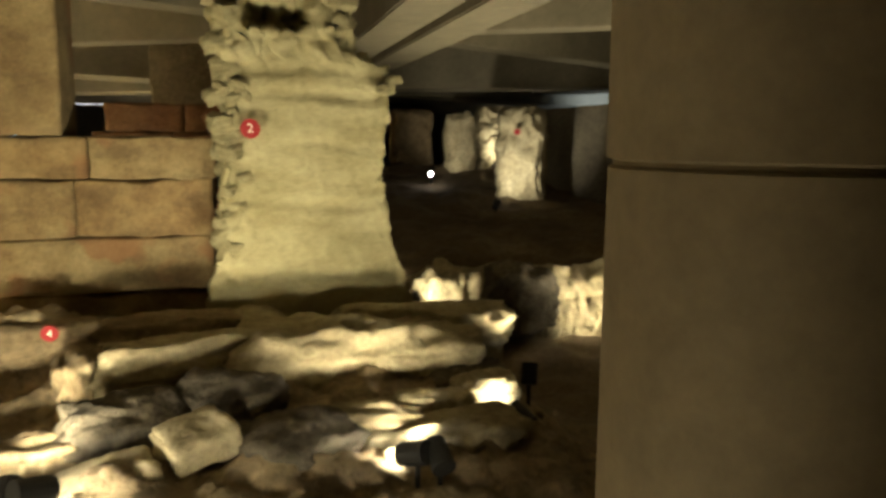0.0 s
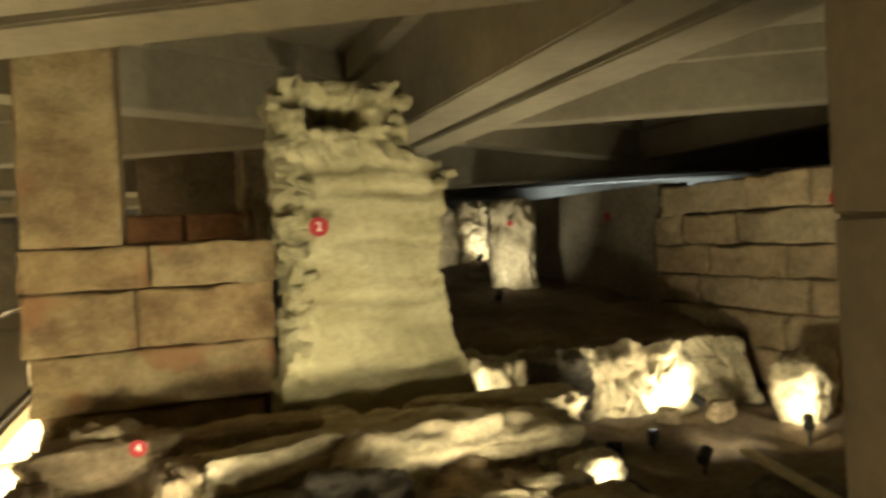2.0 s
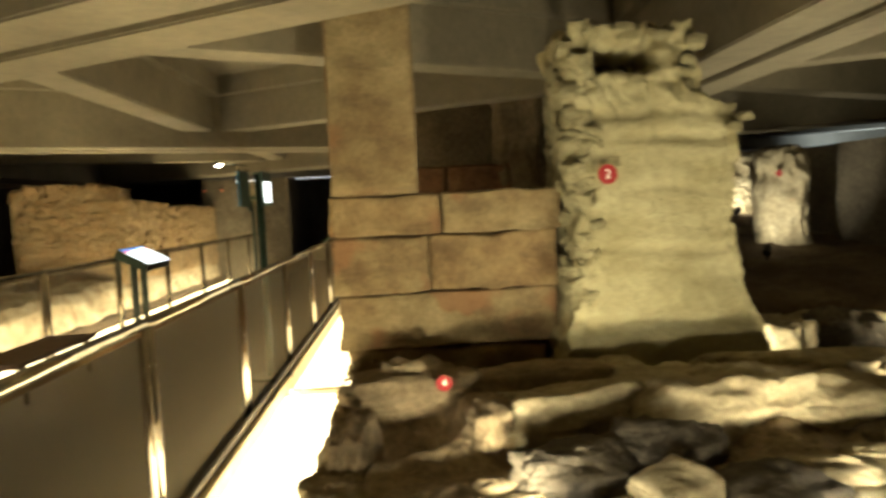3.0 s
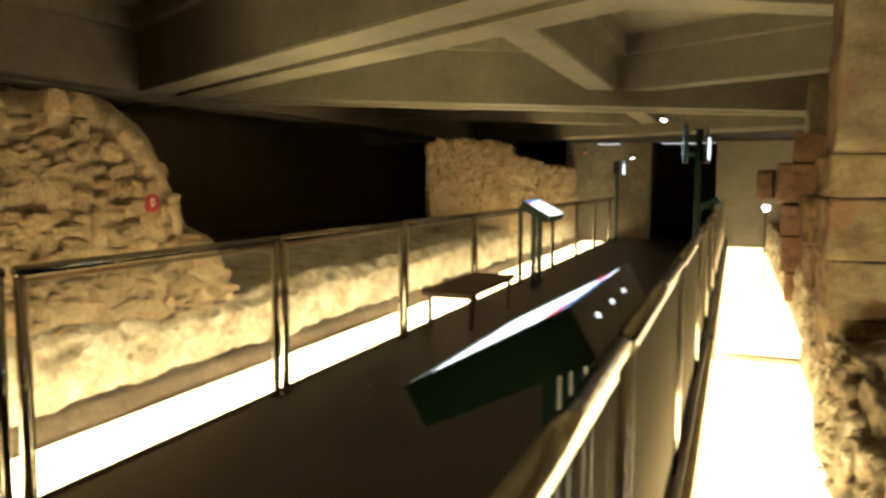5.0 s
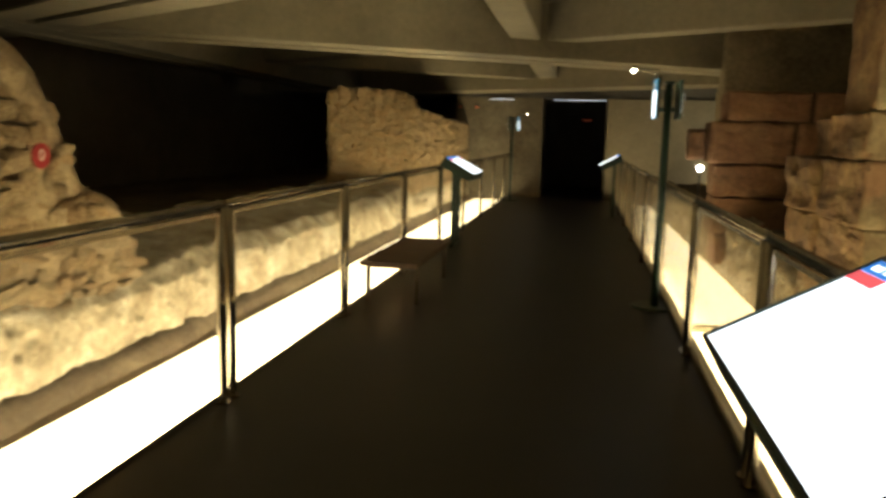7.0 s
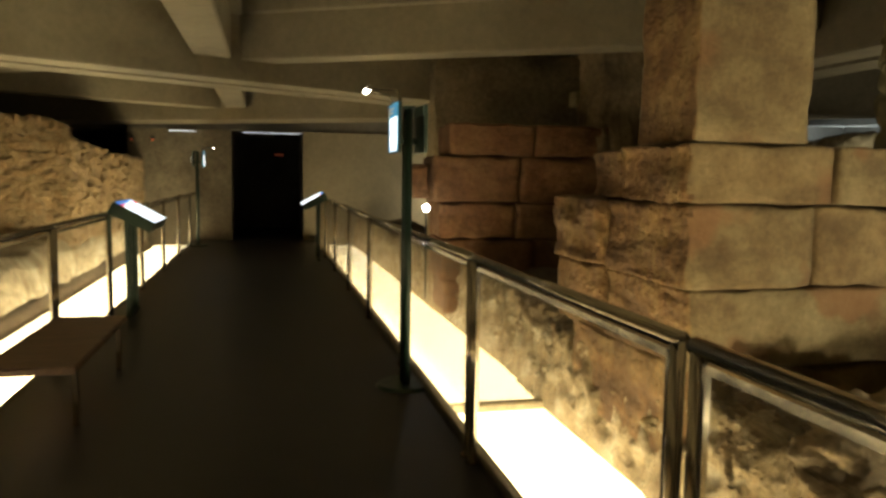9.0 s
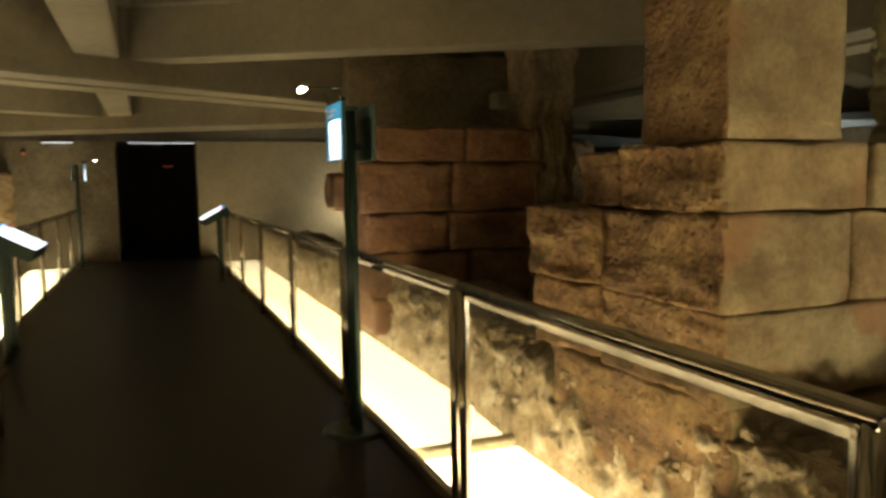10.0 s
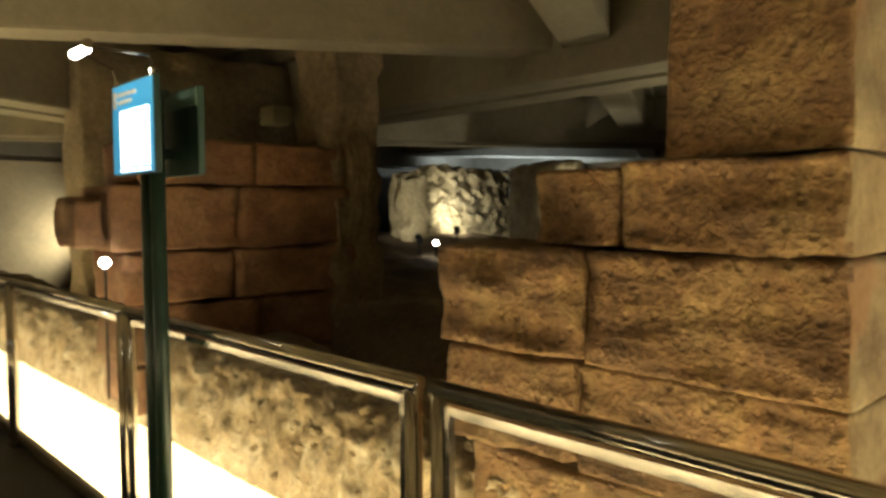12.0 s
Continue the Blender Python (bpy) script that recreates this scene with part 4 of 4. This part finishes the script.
floor_lamp((5.28, 7.44, -0.1), (5.09, 7.87, 0.14), 114, 150)
floor_lamp((2.58, 6.59, 0.45), (3.02, 7.08, 0.51), 43, 100, stand=0.8)
# likewise added, for the underside of the grooved beam
floor_lamp((3.05, 5.35, 0.25), (3.5, 6.2, 2.6), 120, 120)
boulder("rock_lump", 6.05, 6.85, -0.34, 0.62, 0.5, 0.72, PALE_ROCK, 53, "pale pitted rock lit at the block wall's foot", "rock", 24)
floor_lamp((5.66, 6.42, -0.14), (5.95, 6.75, 0.02), 34, 140, stand=0.2)
# wide lamp added to lift the block wall
floor_lamp((4.38, 6.18, -0.18), (6.4, 7.6, 0.9), 130, 100, stand=0.14)
lit_rock = part("lit_rock_face", rough_block_bm(2.0, 0.6, 1.4, 84, 50, 0.09, 0.10, 6.0), PALE_ROCK, None, "", True)
lit_rock.location = (6.85, 15.35, 0.85)
grey = part("grey_rock", rough_block_bm(0.8, 0.6, 1.3, 86, 30, 0.08, 0.12, 3.0), WEATHERED, None, "", True)
grey.location = (4.75, 16.2, 0.95)
tagged(grey, "dim grey rock standing behind a pale pillar", "rock")
tagged(lit_rock, "pale broken rock face lit from its foot", "rock")
floor_lamp((6.02, 14.6, 1.22), (6.5, 15.0, 1.6), 42, 140, (1.0, 0.92, 0.7), stand=0.4)
floor_lamp((4.75, 10.9, 0.8), (5.42, 11.9, 1.6), 95, 85, (1.0, 0.92, 0.7))
floor_lamp((4.6, 13.9, 1.14), (5.35, 15.1, 1.7), 42, 70, (1.0, 0.92, 0.7))
floor_lamp((11.2, 17.6, 0.75), (11.9, 18.6, 2.9), 900, 125, (0.62, 0.78, 1.0))
# unseen uplights added on the landing edge to brighten ruins before the two piers
floor_lamp((-0.3, 1.9, 0.5), (0.5, 4.7, 0.25), 190, 46, stand=0.5)
floor_lamp((1.15, 1.9, 0.5), (1.7, 4.7, 0.25), 110, 44, stand=0.5)
# beside the end wall
globe = empty("stake_lamp", (-0.56, 11.3, 0.3))
bulb = bmesh.new()
bmesh.ops.create_uvsphere(bulb, u_segments=16, v_segments=10, radius=0.036)
bmesh.ops.translate(bulb, verts=bulb.verts[:], vec=(0, 0, 0.87))
part("globe", bulb, LAMP, globe, "lit white globe", True)
part("stake", tube_bm((0, 0, -0.1), (0, 0, 0.835), 0.01, 8), BLACK, globe, "thin black stake")
tagged(globe, "small bright lamp globe on a black stake", "lamp")
copy_thing(globe, pose(4.43, 13.35, 0.22))
floor_lamp((2.2, 20.55, 1.0), (1.3, 21.32, 1.25), 110, 140, stand=0.3)


def tube_light(x0, x1, y, z, watts_like):
    g = empty("tube_light", ((x0 + x1) / 2, y, z))
    L = (x1 - x0) / 2
    part("batten", box_bm(-L, L, -0.03, 0.03, 0.03, 0.09, 0.004), DARK_STEEL, g, "dark metal batten")
    part("tube", tube_bm((-L + 0.02, 0, 0.015), (L - 0.02, 0, 0.015), 0.007, 10), glow_mat("cool_lit_tube", (0.82, 0.9, 1.0), watts_like), g, "lit white tube")
    return tagged(g, "slim lit tube lamp under the ceiling by the doorway", "lamp", "ceiling tube lamps")


tube_light(-4.35, -3.75, 21.27, 2.44, 1.8)
tube_light(-2.75, -1.42, 21.28, 2.44, 1.4)

# ---- small lights by the doorway ----
RED_LIGHT = glow_mat("dim_red_light", (1.0, 0.2, 0.08), 0.05)


def wall_spot(x, z):
    g = empty("wall_spot", (x, END_Y, z))
    part("bracket", box_bm(-0.012, 0.012, -0.09, 0.0, -0.012, 0.012, 0.003), BLACK, g, "short black arm")
    part("housing", tube_bm((0, -0.08, 0.03), (0, -0.13, -0.04), 0.035, 14), BLACK, g, "black lamp housing")
    part("lens", tube_bm((0, -0.131, -0.041), (0, -0.136, -0.048), 0.03, 14), RED_LIGHT, g, "dim reddish lens")
    return tagged(g, "small black wall spot with a dim red lens", "lamp", "wall spots")


wall_spot(-5.1, 2.28)
wall_spot(-4.66, 2.28)
exit_sign = empty("exit_sign", (-1.87, 26.0, 2.09))
part("case", box_bm(-0.16, 0.16, -0.05, 0.0, -0.06, 0.06, 0.006), BLACK, exit_sign, "flat black case")
part("face", box_bm(-0.13, 0.13, -0.056, -0.05, -0.03, 0.03), RED_LIGHT, exit_sign, "dim red face")
tagged(exit_sign, "dim red lit sign deep in the dark passage", "sign")

# ---- lecterns ----
def lectern(mirror=False):
    """A sloping backlit panel in a deep dark green tray on two pairs of flat uprights. Its high edge is at local x = 0, along y."""
    s = -1 if mirror else 1
    g = empty("information_lectern")
    slope = math.degrees(math.atan2(0.21, 0.38))
    tilt = pose(-0.19 * s, 0, 1.09, 0, -slope * s, 0)

    def tilted(bm):
        bmesh.ops.transform(bm, verts=bm.verts[:], matrix=tilt)
        return bm
    wedge = box_bm(-0.225, 0.225, 0, 0.95, -0.12, 0.0)
    for v in wedge.verts:
        if v.co.z < -0.06 and v.co.x * s < 0:
            v.co.z = -0.10
    bmesh.ops.bevel(wedge, geom=wedge.edges[:], offset=0.005, segments=2, affect="EDGES")
    part("tray", tilted(wedge), GREEN, g, "deep dark green box tray")
    pn = part("panel", tilted(box_bm(-0.212, 0.212, 0.012, 0.938, 0.0015, 0.006)), PANEL_GLOW, g, "backlit white information panel")
    rim = box_bm(-0.225, 0.225, 0, 0.011, 0.0, 0.012)
    box_bm(-0.225, 0.225, 0.939, 0.95, 0.0, 0.012, 0, rim)
    box_bm(-0.225, -0.2135, 0.0112, 0.9388, 0.0, 0.012, 0, rim)
    box_bm(0.2135, 0.225, 0.0112, 0.9388, 0.0, 0.012, 0, rim)
    part("rim", tilted(rim), GREEN, g, "dark green raised rim")
    for yy in (0.20, 0.42, 0.64):
        vent = tube_bm((0.2245 * s, yy, -0.045), (0.228 * s, yy, -0.045), 0.0075, 12)
        part("vent_hole", tilted(vent), PANEL_GLOW, g, "small hole leaking white light")
    a, b = (0.165, 0.2115) if s > 0 else (-0.2115, -0.165)
    part("header_band", tilted(box_bm(a, b, 0.013, 0.937, 0.0065, 0.008)), BLUE, pn, "blue header band")
    a, b = (0.128, 0.1635) if s > 0 else (-0.1635, -0.128)
    for y0, y1 in ((0.013, 0.30), (0.78, 0.937)):
        part("red_patch", tilted(box_bm(a, b, y0, y1, 0.0065, 0.008)), RED_BAND, pn, "red printed patch beside the blue band")
    a, b = (0.178, 0.196) if s > 0 else (-0.196, -0.178)
    for y0, y1 in ((0.70, 0.76), (0.78, 0.84), (0.86, 0.91)):
        part("text_bar", tilted(box_bm(a, b, y0, y1, 0.0085, 0.0095)), PANEL_GLOW, pn, "white print on the blue band")
    for yy in (0.22, 0.36, 0.58, 0.72):
        part("upright", box_bm(-0.085 * s - 0.02, -0.085 * s + 0.02, yy - 0.02, yy + 0.02, 0.0, 1.05, 0.004), GREEN, g, "dark green flat upright")
    part("foot_bar", box_bm(-0.085 * s - 0.03, -0.085 * s + 0.03, 0.18, 0.76, 0.0, 0.03, 0.004), GREEN, g)
    return tagged(g, "backlit sloping information lectern in dark green metal frame", "lectern", "information lecterns")


lec = lectern()
lec.matrix_world = pose(-1.24, 2.80, 0)
copy_thing(lec, pose(-1.24, 16.65, 0))
lec2 = lectern(True)
lec2.matrix_world = pose(-3.70, 11.5, 0)


# ---- bench ----
bench = empty("low_bench", (-3.53, 8.82, 0))
part("seat", box_bm(-0.26, 0.26, -0.82, 0.82, 0.345, 0.39, 0.008), BENCH_WOOD, bench, "red-brown wooden board")
for yy in (-0.66, 0.66):
    for xx in (-0.22, 0.22):
        part("leg", box_bm(xx - 0.018, xx + 0.018, yy - 0.018, yy + 0.018, 0.0, 0.345, 0.003), DARK_STEEL, bench, "dark steel leg")
    part("stretcher", box_bm(-0.22, 0.22, yy - 0.015, yy + 0.015, 0.31, 0.344), DARK_STEEL, bench)
tagged(bench, "low red-brown wooden bench on dark steel legs", "bench")


# ---- sign post ----
def sign_post(x, y):
    g = empty("sign_post", (x, y, 0))
    part("base", tube_bm((0, 0, 0), (0, 0, 0.025), 0.21, 40, r2=0.195), GREEN, g, "round dark green base plate")
    for dy in (-0.045, 0.045):
        part("pole", tube_bm((0, dy, 0.02), (0, dy, 1.96), 0.028, 16), GREEN, g, "dark green painted tube", True)
    part("pole_cap", box_bm(-0.04, 0.04, -0.085, 0.085, 1.955, 1.975, 0.004), GREEN, g, "flat dark green cap")
    board = part("sign_board", box_bm(-0.122, -0.098, -0.335, 0.05, 1.655, 1.985, 0.003), GREEN, g, "sign board with dark green case")
    part("bracket", box_bm(-0.098, -0.02, -0.03, 0.03, 1.72, 1.76, 0.003), GREEN, g, "short dark green bracket")
    part("blue_face", box_bm(-0.1255, -0.1222, -0.33, 0.045, 1.66, 1.98), SIGN_BLUE, board, "backlit blue face")
    part("page", box_bm(-0.129, -0.1255, -0.30, -0.035, 1.685, 1.885), PANEL_GLOW, board, "white backlit page")
    for z, y0 in ((1.945, -0.19), (1.918, -0.15)):
        part("text_bar", box_bm(-0.129, -0.1255, y0, -0.01, z - 0.007, z + 0.007), WHITE, board, "white line of print")
    part("emblem", box_bm(-0.129, -0.1255, 0.005, 0.033, 1.90, 1.96), WHITE, board, "pale emblem shape")
    part("lower_strip", box_bm(-0.129, -0.1255, -0.30, -0.03, 1.666, 1.676), PANEL_GLOW, board, "thin white strip")
    part("back_board", box_bm(0.065, 0.09, -0.265, 0.12, 1.655, 1.975, 0.003), GREEN, g, "dark green back of a second board")
    part("bracket", box_bm(0.02, 0.065, -0.03, 0.03, 1.72, 1.76, 0.003), GREEN, g, "short dark green bracket")
    part("page", box_bm(0.0903, 0.094, -0.235, 0.09, 1.69, 1.88), PANEL_GLOW, g, "white backlit page")
    part("back_header", box_bm(0.058, 0.0645, -0.26, 0.115, 1.905, 1.968), plain_mat("pale_green_paint", (0.10, 0.17, 0.13), 0.5), g, "pale green header strip")
    for dy, hy in ((-0.31, -0.26), (0.03, -0.15)):
        bm = tube_bm((-0.11, dy, 1.98), (-0.125, dy, 2.05), 0.005, 8)
        tube_bm((-0.125, dy, 2.05), (-0.30, hy, 2.062), 0.0045, 8, bm)
        part("lamp_arm", bm, STEEL, g, "thin bright wire arm")
        part("arm_socket", tube_bm((-0.11, dy, 1.975), (-0.11, dy, 2.005), 0.014, 12), STEEL, g)
    head = part("lamp_head", tube_bm((-0.31, -0.28, 2.066), (-0.31, -0.13, 2.066), 0.018, 16), STEEL, g, "slim steel picture lamp")
    part("lamp_tube", tube_bm((-0.312, -0.27, 2.053), (-0.312, -0.14, 2.053), 0.015, 16), LAMP, head, "lit lamp tube")
    return tagged(g, "dark green sign post with lit blue board and lamp", "sign")


sign = sign_post(-1.25, 8.67)
copy_thing(sign, pose(-3.62, 19.9, 0, 0, 0, 180))
